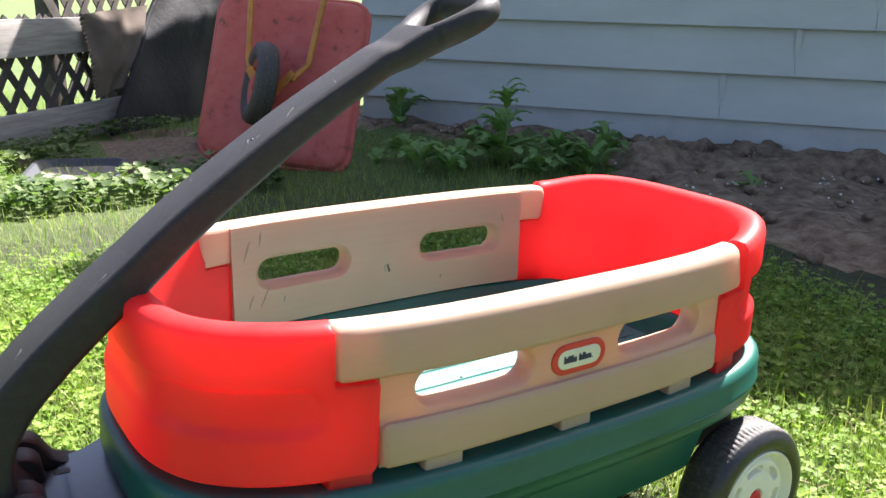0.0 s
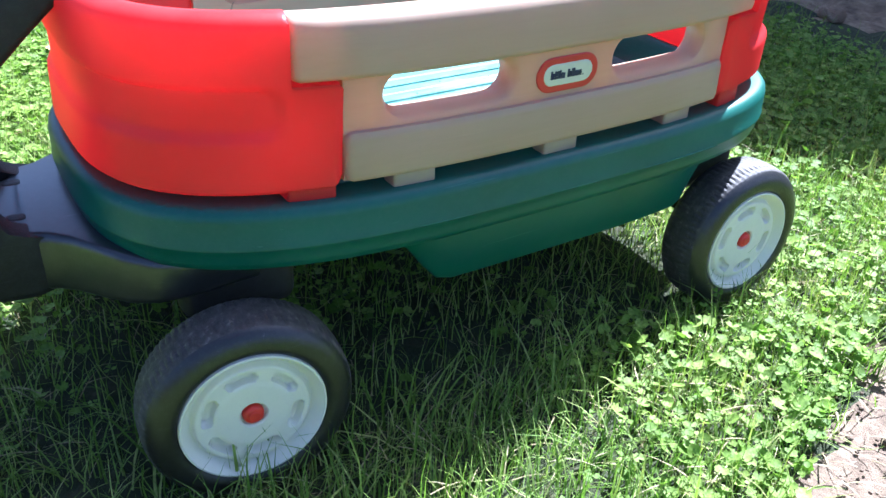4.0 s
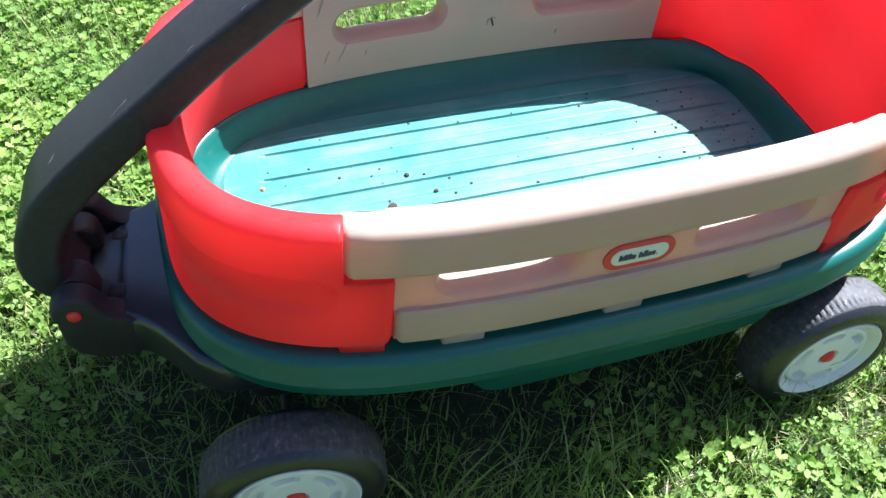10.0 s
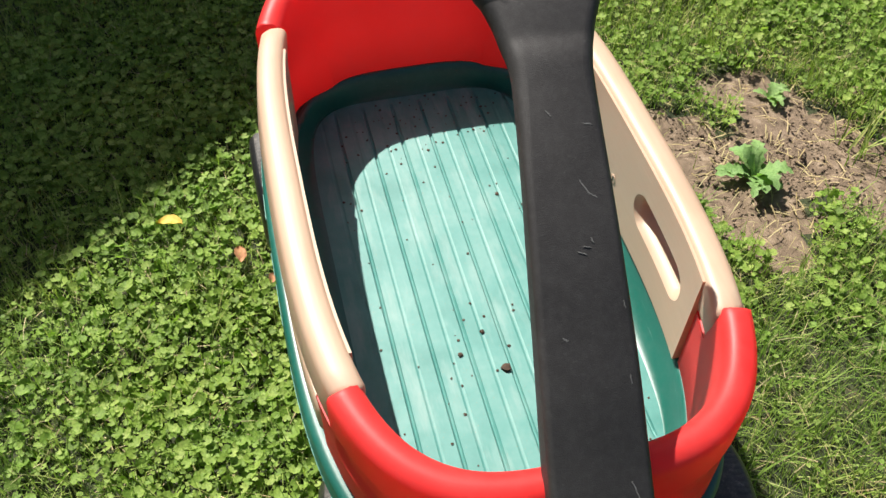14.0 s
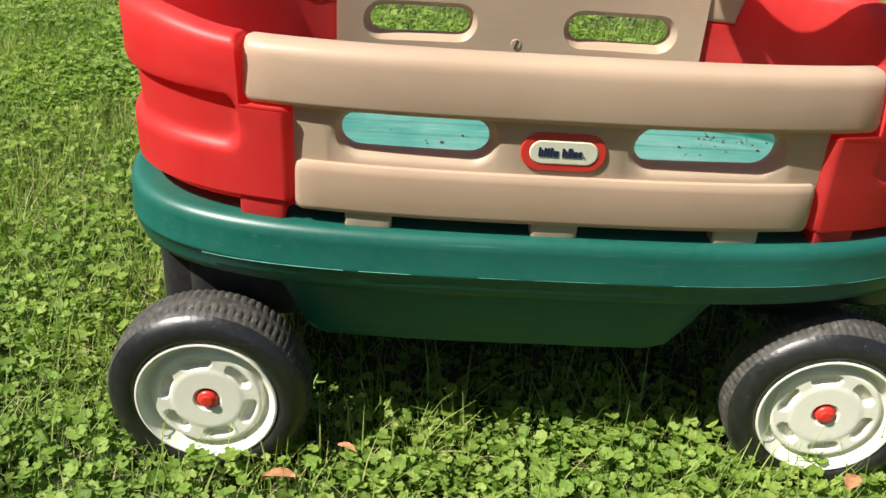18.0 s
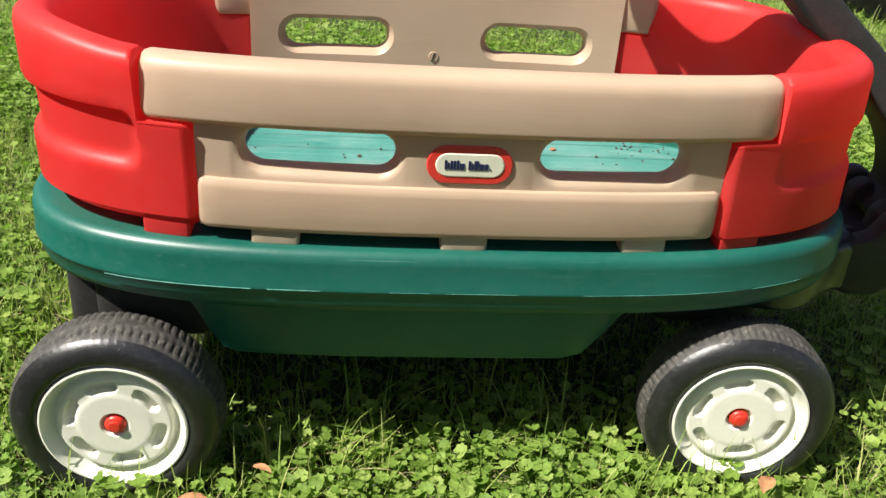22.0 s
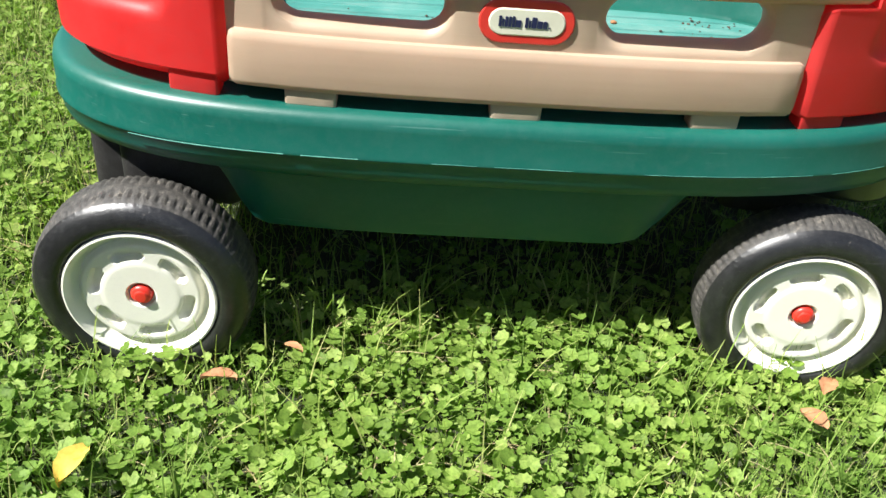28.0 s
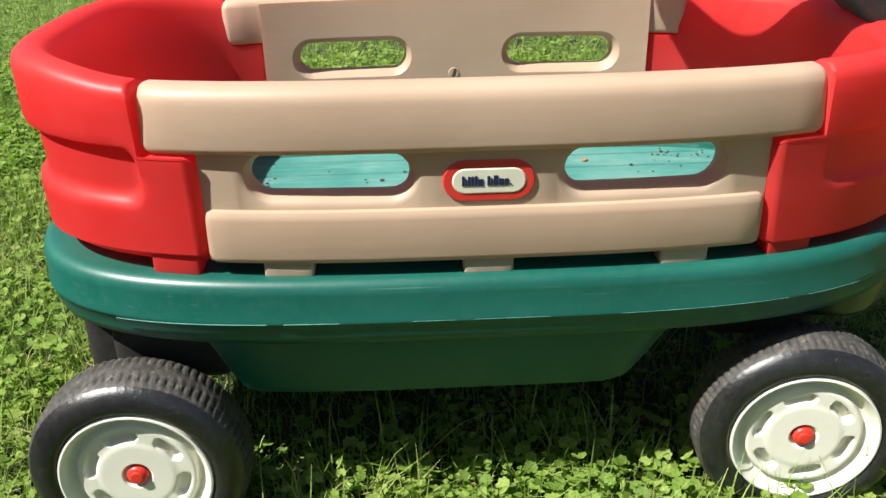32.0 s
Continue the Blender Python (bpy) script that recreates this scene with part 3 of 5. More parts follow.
def end_panel(end):
    """A red end: a shell round the oval's end, stepped under the tan rails, with a hand groove."""
    bm = bmesh.new()
    top = 0.466

    END_A, END_N = (0.438, PLAN_N + 0.4) if end > 0 else (0.446, PLAN_N + 0.2)

    def angle_at(x_cut):
        return math.acos(min(1.0, (x_cut / END_A) ** (END_N / 2)))

    def station(th, v, z):
        lean = 0.0015 * (z - 0.38) / 0.08 if end > 0 else -0.004 * (z - 0.38) / 0.08
        a = END_A + lean

        def at(t):
            x, y = plan(math.pi - t if end < 0 else t, a, a, PLAN_B, PLAN_N - (0.1 if end > 0 else 0.0))
            return abs(x), y
        (x, y), (x1, y1), (x2, y2) = at(th), at(th + 1e-3), at(th - 1e-3)
        d = Vector((y1 - y2, -(x1 - x2), 0)).normalized()
        # the rear end sweeps up a little
        up = 0.0125 * smooth01(0.295, 0.41, x) * smooth01(0.40, 0.466, z) if end > 0 else 0.0
        return (end * (x + d.x * v), y + d.y * v, z + LIFT + up)

    depth = 0.0095 if end > 0 else 0.0052
    g0, g1, gx = (0.3600, 0.4105, 0.301) if end > 0 else (0.3570, 0.4030, 0.307)

    def sunk(x, z):
        """How far the hand groove is sunk: a band with rounded ends."""
        r = 0.016
        px, pz = max(gx + r - x, 0.0), max(abs(z - (g0 + g1) / 2) - ((g1 - g0) / 2 - r), 0.0)
        soft = 0.0065 if z < (g0 + g1) / 2 else 0.0028
        return depth * (1 - smooth01(-soft, soft, math.hypot(px, pz) - r))

    def section(x, inset, z1):
        zb = 0.3085 if end > 0 else 0.3005
        face = [zb + 0.0045, 0.318, 0.330] + [0.336 + 0.004 * k for k in range(21)] + [0.424, 0.436, top - 0.014]
        o = [(-0.004, zb)] + [(0.001 + 0.002 * smooth01(0.36, 0.42, z) - sunk(x, z), z) for z in face]
        o += [(0.001, top - 0.007), (-0.005, top - 0.002), (-0.013, top), (-0.022, top - 0.001), (-0.030, top - 0.006), (-0.034, top - 0.016), (-0.0355, 0.4045), (-0.0355, 0.36), (-0.035, 0.3035), (-0.032, 0.2995), (-0.014, 0.3000)]
        if end > 0:
            # the rear wall reclines like a seat back
            o = [(v - 0.036 * smooth01(0.30, 0.40, x) * max(0.0, (0.452 - z) / 0.152) if v < -0.0325 or (v < -0.03 and z < 0.32) else v, z) for v, z in o]
        cv, cz = -0.018, (zb + z1) / 2
        out = []
        for v, z in o:
            if z > z1:
                z = z1 - (0.0025 if v > -0.002 or v < -0.033 else 0.0)
            if inset:
                v = v + math.copysign(min(inset, abs(cv - v)), cv - v)
                z = z + math.copysign(min(inset, abs(cz - z)), cz - z)
            out.append((v, z))
        return out
    t_low, t_top = angle_at(LOW_X + 0.0015), angle_at(RAIL_X + 0.0015)
    half = [(t_low, 0.007, 0.4045), (t_low - 0.012, 0.0022, 0.4045), (t_low - 0.024, 0.0, 0.4045)]
    half += [(t_low + (t_top - t_low) * k / 5, 0.0, 0.4045) for k in range(1, 5)]
    half += [(t_top + 0.003, 0.0, 0.4045), (t_top, 0.0, top - 0.006), (t_top - 0.008, 0.0, top - 0.0015), (t_top - 0.018, 0.0, top)]
    n = 56
    half += [((t_top - 0.018) * (1 - k / n), 0.0, top) for k in range(1, n + 1)]
    full = half + [(-th, i, z) for th, i, z in reversed(half[:-1])]
    rings = []
    for th, inset, z1 in full:
        x = abs(station(th, 0.0, 0.38)[0])
        rings.append([station(th, v, z) for v, z in section(x, inset, z1)])
    loft(bm, rings)
    ob = part("end_panel", bm, RED, wagon, "glossy red plastic end panel with a hand groove", 40)
    for sgn in (-1, 1):
        bm = bmesh.new()
        x0, x1 = (0.258, 0.303)
        if end < 0:
            x0, x1 = -x1, -x0
        board(bm, x0, x1, LEDGE - 0.002, 0.3145 if end < 0 else 0.3225, 0.0002, 0.026, sgn, 0.003, 4)
        part("tab", bm, RED, ob)
    return ob


for e in (-1, 1):
    end_panel(e)


def wheel(at, turn, side):
    """Tyre with tread blocks, a dished cream rim with six pockets, a red hub cap. Outer face towards +y before turning."""
    hub = new("wheel")
    hub.empty_display_size = 0.02
    hub.parent = wagon
    hub.matrix_local = Matrix.Translation(at) @ Matrix.Rotation(radians(turn + (0 if side > 0 else 180)), 4, 'Z')
    tagged(hub, "black tyre on a cream rim with a red hub cap")
    R = 0.1045
    prof = [(0.066, -0.066), (0.085, -0.069), (0.097, -0.065), (R - 0.0012, -0.057), (R, -0.050), (R + 0.0005, -0.041), (R + 0.0005, -0.038), (R + 0.0005, -0.032), (R + 0.0005, -0.029), (R, -0.020), (R - 0.001, -0.0145),
            (R - 0.0035, -0.0105), (R - 0.0075, -0.0055), (R - 0.014, -0.002), (R - 0.022, -0.0003), (R - 0.027, -0.0012), (0.0745, -0.0035), (0.0728, -0.0055), (0.0715, -0.009)]

    def warp(r, a, th, i):
        if i % 3 == 0 and (-0.0585 < a < -0.0405 or -0.0295 < a < -0.013):
            r -= 0.0015
        return r, a
    bm = bmesh.new()
    lathe(bm, prof, 240, mat=lambda k: 1 if 2 < k < 11 else 0, warp=warp)
    part("tyre", bm, [SIDEWALL, TREAD], hub, "black tyre with a dusty grey tread", 30)
    # rim
    seg = 144
    prof = [(0.066, -0.060), (0.0715, -0.012), (0.0732, -0.0050), (0.0724, -0.0022), (0.0706, -0.0018), (0.0685, -0.0042), (0.0650, -0.0100), (0.0622, -0.0138), (0.0606, -0.0152), (0.0592, -0.0150), (0.0578, -0.0130), (0.0566, -0.0098), (0.0554, -0.0086)]
    prof += [(0.0554 - 0.0015 * i, -0.0083) for i in range(1, 28)] + [(0.0142, -0.0082), (0.0132, -0.0090), (0.0126, -0.0125), (0.0100, -0.0130)]

    def pockets(r, a, th, i):
        if 0.0145 < r < 0.0553:
            k = (math.degrees(th) + 12) % 60 - 30
            arc = radians(k) * 0.0448
            q = max(abs(arc) - 0.0098, 0.0)
            d = math.hypot(q, r - 0.0448)
            a -= 0.0095 * (1 - smooth01(0.0040, 0.0064, d))
            a += 0.0008 * (1 - smooth01(0.033, 0.040, r))
        return r, a
    bm = bmesh.new()
    lathe(bm, prof, seg, warp=pockets)
    part("rim", bm, CREAM, hub, "cream plastic rim with six pockets", 35)
    bm = bmesh.new()
    lathe(bm, [(0.0108, -0.016), (0.0106, -0.0095), (0.0098, -0.0072), (0.0086, -0.0060), (0.0064, -0.0054), (0.0061, -0.0042), (0.0052, -0.0036), (0.0001, -0.0034)], 28)
    part("hub_cap", bm, CAPRED, hub, "red plastic hub cap", 30)
    return hub


STEER = -6.0
wheel((0.339, 0.2700, 0.0995), 0, 1)
wheel((0.338, -0.2660, 0.0995), 0, -1)
wheel((-0.3145, 0.2600, 0.1030), STEER, 1)
wheel((-0.3695, -0.2716, 0.1015), STEER, -1)

# rear axle
for name, a, b in (("rear_axle", (0.331, -0.20, 0.101), (0.331, 0.20, 0.101)), ("front_axle", (-0.362, -0.205, 0.101), (-0.323, 0.195, 0.1))):
    bm = bmesh.new()
    tube(bm, [a, b], 0.008, 12)
    part(name, bm, BLACK, wagon, "dark axle under the tub")
bm = bmesh.new()
rings = []
for a, b, z in ((0.375, 0.135, 0.190), (0.392, 0.150, 0.193), (0.400, 0.158, 0.200), (0.410, 0.172, 0.236)):
    rings.append([(*plan(2 * math.pi * (i + 0.5) / 96, a, a, b), z) for i in range(96)])
loft(bm, rings)
part("hull", bm, GREEN, wagon, "green underside between the wheels", 40)
# added black blocks: dark wheel arches, sized to stop sun leaking underneath
for size, at, turn in (((0.12, 0.372, 0.085), (0.310, 0, 0.195), 0), ((0.066, 0.30, 0.105), (0.377, 0, 0.178), 0), ((0.12, 0.31, 0.08), (-0.322, -0.012, 0.190), STEER)):
    bm = bmesh.new()
    box(bm, size, at, turn, 0.02, 4)
    part("shade_block", bm, BLACK, wagon, "black block added under the tub to darken the arches and stop sun")

# ---- steering tongue, yoke and handle, turned a little ----
front = Matrix.Translation((-0.342, -0.0055, 0)) @ Matrix.Rotation(radians(STEER), 4, 'Z')


def put(bm):
    bm.transform(front)
    return bm


def tongue():
    bm = bmesh.new()
    rings = []
    for x, w in ((-0.204, 0.052), (-0.180, 0.0545), (-0.172, 0.060), (-0.166, 0.0855), (-0.158, 0.0865), (-0.144, 0.092), (-0.126, 0.107), (-0.107, 0.129), (-0.085, 0.152), (-0.06, 0.166), (-0.02, 0.170), (0.04, 0.165)):
        u = (x + 0.165) / 0.205
        zt = 0.243 - 0.016 * smooth01(0.2, 0.9, u)
        zb = 0.176 + 0.016 * u
        sec = rrect(2 * w, zt - zb, 0.010, 4)
        rings.append([(x, y, (zt + zb) / 2 + z) for y, z in sec])
    loft(bm, rings)
    return part("tongue", put(bm), GLOSSBLACK, wagon, "black plastic steering tongue", 45)


def cheek(y0, y1, r, base):
    """A rounded lug round the pivot, blending down to the tongue."""
    bm = bmesh.new()
    pts = []
    cx, cz = -0.209, 0.2575
    for i in range(17):
        a = radians(20 + 190 * i / 16)
        pts.append((cx + r * math.cos(a), cz + r * math.sin(a)))
    low = [(cx - 0.021, 0.205), (cx - 0.010, 0.186), (cx + 0.012, 0.173), (cx + 0.045, 0.172), (cx + 0.07, 0.18), (cx + 0.07, 0.238), (cx + 0.05, 0.2425), (cx + 0.034, 0.249)] if base else [
        (cx - 0.02, 0.225), (cx, 0.218), (cx + 0.025, 0.225)]
    pts += low
    c = Vector((sum(p[0] for p in pts) / len(pts), sum(p[1] for p in pts) / len(pts)))

    def shrink(k):
        return [(c.x + (p[0] - c.x) * k, c.y + (p[1] - c.y) * k) for p in pts]
    rings = []
    for y, k in ((y0, 0.88), (y0 + 0.002, 0.95), (y0 + 0.005, 1.0), (y1 - 0.005, 1.0), (y1 - 0.002, 0.95), (y1, 0.88)):
        rings.append([(x, y, z) for x, z in shrink(k)])
    loft(bm, rings)
    return bm


tongue()
for y in (-0.043, 0.040):
    bm = bmesh.new()
    box(bm, (0.026, 0.023, 0.026), (-0.170, y, 0.231), 0, 0.009, 4)
    part("stop_block", put(bm), BLACK, wagon, "small black stop at the tongue's edge")
for y0, y1, lug in ((-0.088, -0.058, 0.025), (0.058, 0.088, 0.025)):
    part("yoke_lug", put(cheek(y0, y1, lug, True)), BLACK, wagon, "black lug of the handle pivot", 40)
for y in (-0.0925, 0.0925):
    bm = bmesh.new()
    lathe(bm, [(0.0078, -0.006), (0.0078, 0.000), (0.0070, 0.0016), (0.005, 0.0026), (0.0001, 0.0028)], 24)
    bm.transform(Matrix.Translation((-0.209, y - math.copysign(0.004, y), 0.2575)) @ Matrix.Rotation(0 if y > 0 else math.pi, 4, 'Z'))
    part("pivot_cap", put(bm), CAPRED, wagon, "red cap on the pivot pin", 30)


def handle():
    bm = bmesh.new()
    # centre line in the tongue's plane: x, z, half width, thickness
    line = catmull([(-0.214, 0.243, 0.048, 0.038), (-0.236, 0.278, 0.052, 0.042), (-0.233, 0.322, 0.052, 0.044), (-0.212, 0.363, 0.050, 0.044), (-0.175, 0.404, 0.048, 0.043), (-0.130, 0.446, 0.047, 0.041),
                    (-0.080, 0.489, 0.046, 0.039), (-0.022, 0.540, 0.0445, 0.036), (0.065, 0.606, 0.041, 0.033), (0.120, 0.645, 0.0385, 0.031), (0.185, 0.687, 0.0375, 0.030), (0.205, 0.6985, 0.0395, 0.030), (0.222, 0.7052, 0.0436, 0.0300), (0.236, 0.713, 0.0476, 0.0302), (0.2475, 0.7195, 0.0522, 0.0304), (0.2545, 0.7235, 0.0556, 0.0300)], 76)
    rings = []
    for i, (x, z, w, th) in enumerate(line):
        p, q = line[max(i - 1, 0)], line[min(i + 1, len(line) - 1)]
        d = Vector((q[0] - p[0], 0, q[1] - p[1])).normalized()
        up = Vector((-d.z, 0, d.x))
        sec = rrect(2 * w, th, 0.0075 + 0.006 * smooth01(0.10, 0.21, x), 5)
        rings.append([Vector((x, 0, z)) + Vector((0, y, 0)) + up * h for y, h in sec])
    loft(bm, rings)
    # grip: a closed loop at the end
    ex, ez = 0.2475, 0.7195
    d = Vector((0.0115, 0, 0.0065)).normalized()
    pts = []
    half = [(0.004, 0.0), (0.005, 0.017), (0.012, 0.034), (0.026, 0.047), (0.045, 0.0565), (0.064, 0.060), (0.080, 0.053), (0.088, 0.035), (0.090, 0.012)]
    for u, v in catmull([(a - 0.005, b) for a, b in half] + [(a - 0.005, -b) for a, b in reversed(half)], 72)[:-1]:
        pts.append(Vector((ex, 0, ez)) + d * u + Vector((0, v, 0)))
    up = Vector((-d.z, 0, d.x))
    rings = []
    n = len(pts)
    for i, p in enumerate(pts):
        t = (pts[(i + 1) % n] - pts[i - 1]).normalized()
        o = t.cross(up).normalized()
        rings.append([p + o * (0.0145 * math.cos(2 * math.pi * k / 14)) + up * (0.0155 * math.sin(2 * math.pi * k / 14)) for k in range(14)])
    rings.append(rings[0])
    loft(bm, rings, True, False)
    ob = part("handle", put(bm), BLACK, wagon, "black plastic pull handle folded back over the tub", 40)
    return ob


handle()
for y0, y1 in ((-0.053, -0.0215), (0.0215, 0.053)):
    bm = cheek(y0, y1, 0.020, False)
    part("handle_knuckle", put(bm), BLACK, wagon, "black knuckle of the handle", 40)

# ---- structure: ground ----
NRM = Vector((0.812, 0.5835, 0)).normalized()
ALONG = Vector((0.5835, -0.812, 0)).normalized()
CORNER = Vector((1.947, 3.956, 0))


def patches(x, y):
    """1 on bare soil, 0 on lawn."""
    s = 0.0
    for px, py, rx, ry in ((0.30, -0.74, 0.24, 0.29), (0.52, 3.34, 0.42, 0.62)):
        s = max(s, 1 - smooth01(0.75, 1.15, math.hypot((x - px) / rx, (y - py) / ry) + 0.75 * noise.noise((x * 6, y * 6, 0)) + 0.35 * noise.noise((x * 17, y * 17, 4))))
    p = Vector((x, y, 0)) - CORNER
    d = -p.dot(NRM)
    a = p.dot(ALONG)
    w = 0.55 + 1.85 * smooth01(1.2, 2.7, a) + 0.3 * noise.noise((x * 2, y * 2, 3))
    if -0.3 < d < w and a > -1.4:
        s = max(s, 1 - smooth01(w - 0.25, w, d))
    return s


MOUNDS = ((2.52, 2.02, 0.24, 0.11), (2.74, 1.82, 0.20, 0.06), (2.98, 1.58, 0.24, 0.11), (3.30, 1.38, 0.22, 0.14), (2.20, 2.62, 0.24, 0.10), (1.72, 3.05, 0.22, 0.08))


def ground():
    bm = bmesh.new()
    n = 170
    xs = []
    for i in range(n + 1):
        u = 2 * i / n - 1
        xs.append(3.2 * u + 60 * u ** 9 + 400 * u ** 31)
    rows = []
    for x in xs:
        row = []
        for y in xs:
            r = math.hypot(x, y)
            z = 0.012 * noise.noise((x * 2.2, y * 2.2, 0)) + 0.006 * noise.noise((x * 9, y * 9, 5))
            s = patches(x, y) if r < 7 else 0
            if s > 0:
                z += s * (0.018 * noise.noise((x * 14, y * 14, 2)) + 0.01 * noise.noise((x * 40, y * 40, 2)))
                p = Vector((x, y, 0)) - CORNER
                if -p.dot(NRM) < 2.6 and p.dot(ALONG) > -1.5 and y > 0.0:
                    z += s * 0.07 * max(0, noise.noise((x * 3.5, y * 3.5, 7)) + 0.25)
                    for mx, my, mr, mh in MOUNDS:
                        z += mh * (0.8 + 0.5 * noise.noise((x * 11, y * 11, 9))) * (1 - smooth01(0.25, 1.0, math.hypot(x - mx, y - my) / mr))
            k = smooth01(0.10, 0.5, r)
            row.append(bm.verts.new((x, y, (z - 0.004) * (k if r < 1.0 else 1))))
        rows.append(row)
    for a, b in zip(rows, rows[1:]):
        for i in range(n):
            f = bm.faces.new((a[i], b[i], b[i + 1], a[i + 1]))
            c = f.calc_center_median()
            f.material_index = (2 if c.y < 0 or (c.x < 1.0 and c.y > 2.5) else 1) if math.hypot(c.x, c.y) < 7 and patches(c.x, c.y) > 0.5 else 0
    ob = part("ground", bm, [LAWN, SOIL, CRUMB], None, "lawn ground with bare soil patches", 180, 0)
    tagged(ob, "", "ground", "", "structure")


ground()


# ---- house: lapped siding on a low painted base, with eave and roof ----
def house():
    ob = thing("house_wall", "house wall of pale green lapped siding on a painted base", "house", None, "", "structure")
    M = Matrix(((ALONG.x, NRM.x, 0, CORNER.x), (ALONG.y, NRM.y, 0, CORNER.y), (0, 0, 1, 0), (0, 0, 0, 1)))
    L, D, A0 = 9.0, 6.0, 1.51

    def slab(name, size, at, mt, bevel=0.0, label=""):
        bm = bmesh.new()
        box(bm, size, at, 0, bevel)
        bm.transform(M)
        return part(name, bm, mt, ob, label)
    slab("foundation", (L, 0.2, 0.46), (L / 2, 0.115, 0.0), FOUNDATION, 0.004, "painted concrete base")
    slab("core", (L - A0, D, 3.4), (A0 + (L - A0) / 2, D / 2 + 0.06, 1.98), SIDING)
    # unseen wing and roof, added to shape the shade on fence and lawn
    slab("shade_wing", (A0 - 0.01, 2.0, 2.36), (A0 / 2, 1.06, 1.44), SIDING)
    slab("shade_wing_roof", (A0 + 0.55, 2.3, 0.07), (A0 / 2 - 0.27, 1.05, 2.66), ROOFING)
    h = 0.243
    for i in range(15):
        z = 0.157 + h * i
        cut = 2.15 + 0.35 * ((i * 7) % 3)
        for x0, x1 in (((0.0, cut), (cut, L)) if i < 10 else ((A0, cut + 1.0), (cut + 1.0, L))):
            bm = bmesh.new()
            vs = [(x0, 0.0, z), (x0, 0.012, z), (x0, 0.055, z + h + 0.02), (x0, 0.043, z + h + 0.02)]
            # lapped board: thick at the foot, tucked under the one above
            loft(bm, [[(x0, y - 0.012, zz) for _, y, zz in vs], [(x1 - 0.003, y - 0.012, zz) for _, y, zz in vs]])
            bm.transform(M)
            part("siding_board", bm, SIDING, ob, "", 20)
        slab("joint_cover", (0.028, 0.004, h - 0.01), (cut, 0.0065, z + h / 2), SIDING)
    bm = bmesh.new()
    prof = [(-0.42, 3.58), (-0.42, 3.69), (D / 2, 5.2), (D / 2, 5.08)]
    loft(bm, [[(A0 - 0.1, y, z) for y, z in prof], [(L + 0.3, y, z) for y, z in prof]])
    bm.transform(M)
    part("roof", bm, ROOFING, ob, "grey shingled roof with an eave", 20)
    bm = bmesh.new()
    prof = [(D / 2, 5.08), (D / 2, 5.2), (D + 0.5, 3.69), (D + 0.5, 3.58)]
    loft(bm, [[(A0 - 0.1, y, z) for y, z in prof], [(L + 0.3, y, z) for y, z in prof]])
    bm.transform(M)
    part("roof", bm, ROOFING, ob, "grey shingled roof with an eave", 20)


house()

# ---- fence: weathered rails, lattice between ----
FDIR = Vector((0.74, 0.67, 0)).normalized()
FN = Vector((0.67, -0.74, 0)).normalized()
F0 = Vector((-0.116, 3.646, 0))
FM = Matrix(((FDIR.x, -FN.x, 0, F0.x), (FDIR.y, -FN.y, 0, F0.y), (0, 0, 1, 0), (0, 0, 0, 1)))


def fence():
    RAIL_MID = 0.530
    ob = thing("lattice_fence", "weathered grey wooden fence with dark lattice panels", "fence")

    def slab(name, size, at, mt, rot=0.0, bevel=0.004):
        bm = bmesh.new()
        box(bm, size, (0, 0, 0), 0, bevel)
        bm.transform(FM @ Matrix.Translation(at) @ Matrix.Rotation(radians(rot), 4, 'Y'))
        part(name, bm, mt, ob)
    for x0 in (-2.0, 0.02):
        slab("rail", (2.0, 0.035, 0.175), (x0, -0.03, RAIL_MID), WEATHERED)
        slab("board", (2.0, 0.035, 0.18), (x0, -0.03, 0.09), WEATHERED)
    for x in (-3.0, -1.0, 0.98):
        slab("post", (0.09, 0.09, 0.60), (x, 0.065, 0.30), LATTICE, 0, 0.006)
    for i in range(29):
        x = -3.0 + 0.142 * i
        slab("slat", (0.040, 0.008, 0.82), (x, 0.004, 0.295), LATTICE, 36, 0)
        slab("slat", (0.040, 0.008, 0.82), (x, 0.013, 0.295), LATTICE, -36, 0)
    # a taller panel behind the corner
    for i in range(7):
        slab("slat", (0.040, 0.008, 0.95), (0.85 + 0.142 * i, 0.300, 0.56), LATTICE, 36, 0)
        slab("slat", (0.040, 0.008, 0.95), (0.85 + 0.142 * i, 0.309, 0.56), LATTICE, -36, 0)
    slab("post", (0.09, 0.09, 1.05), (0.82, 0.36, 0.525), LATTICE, 0, 0.006)


fence()


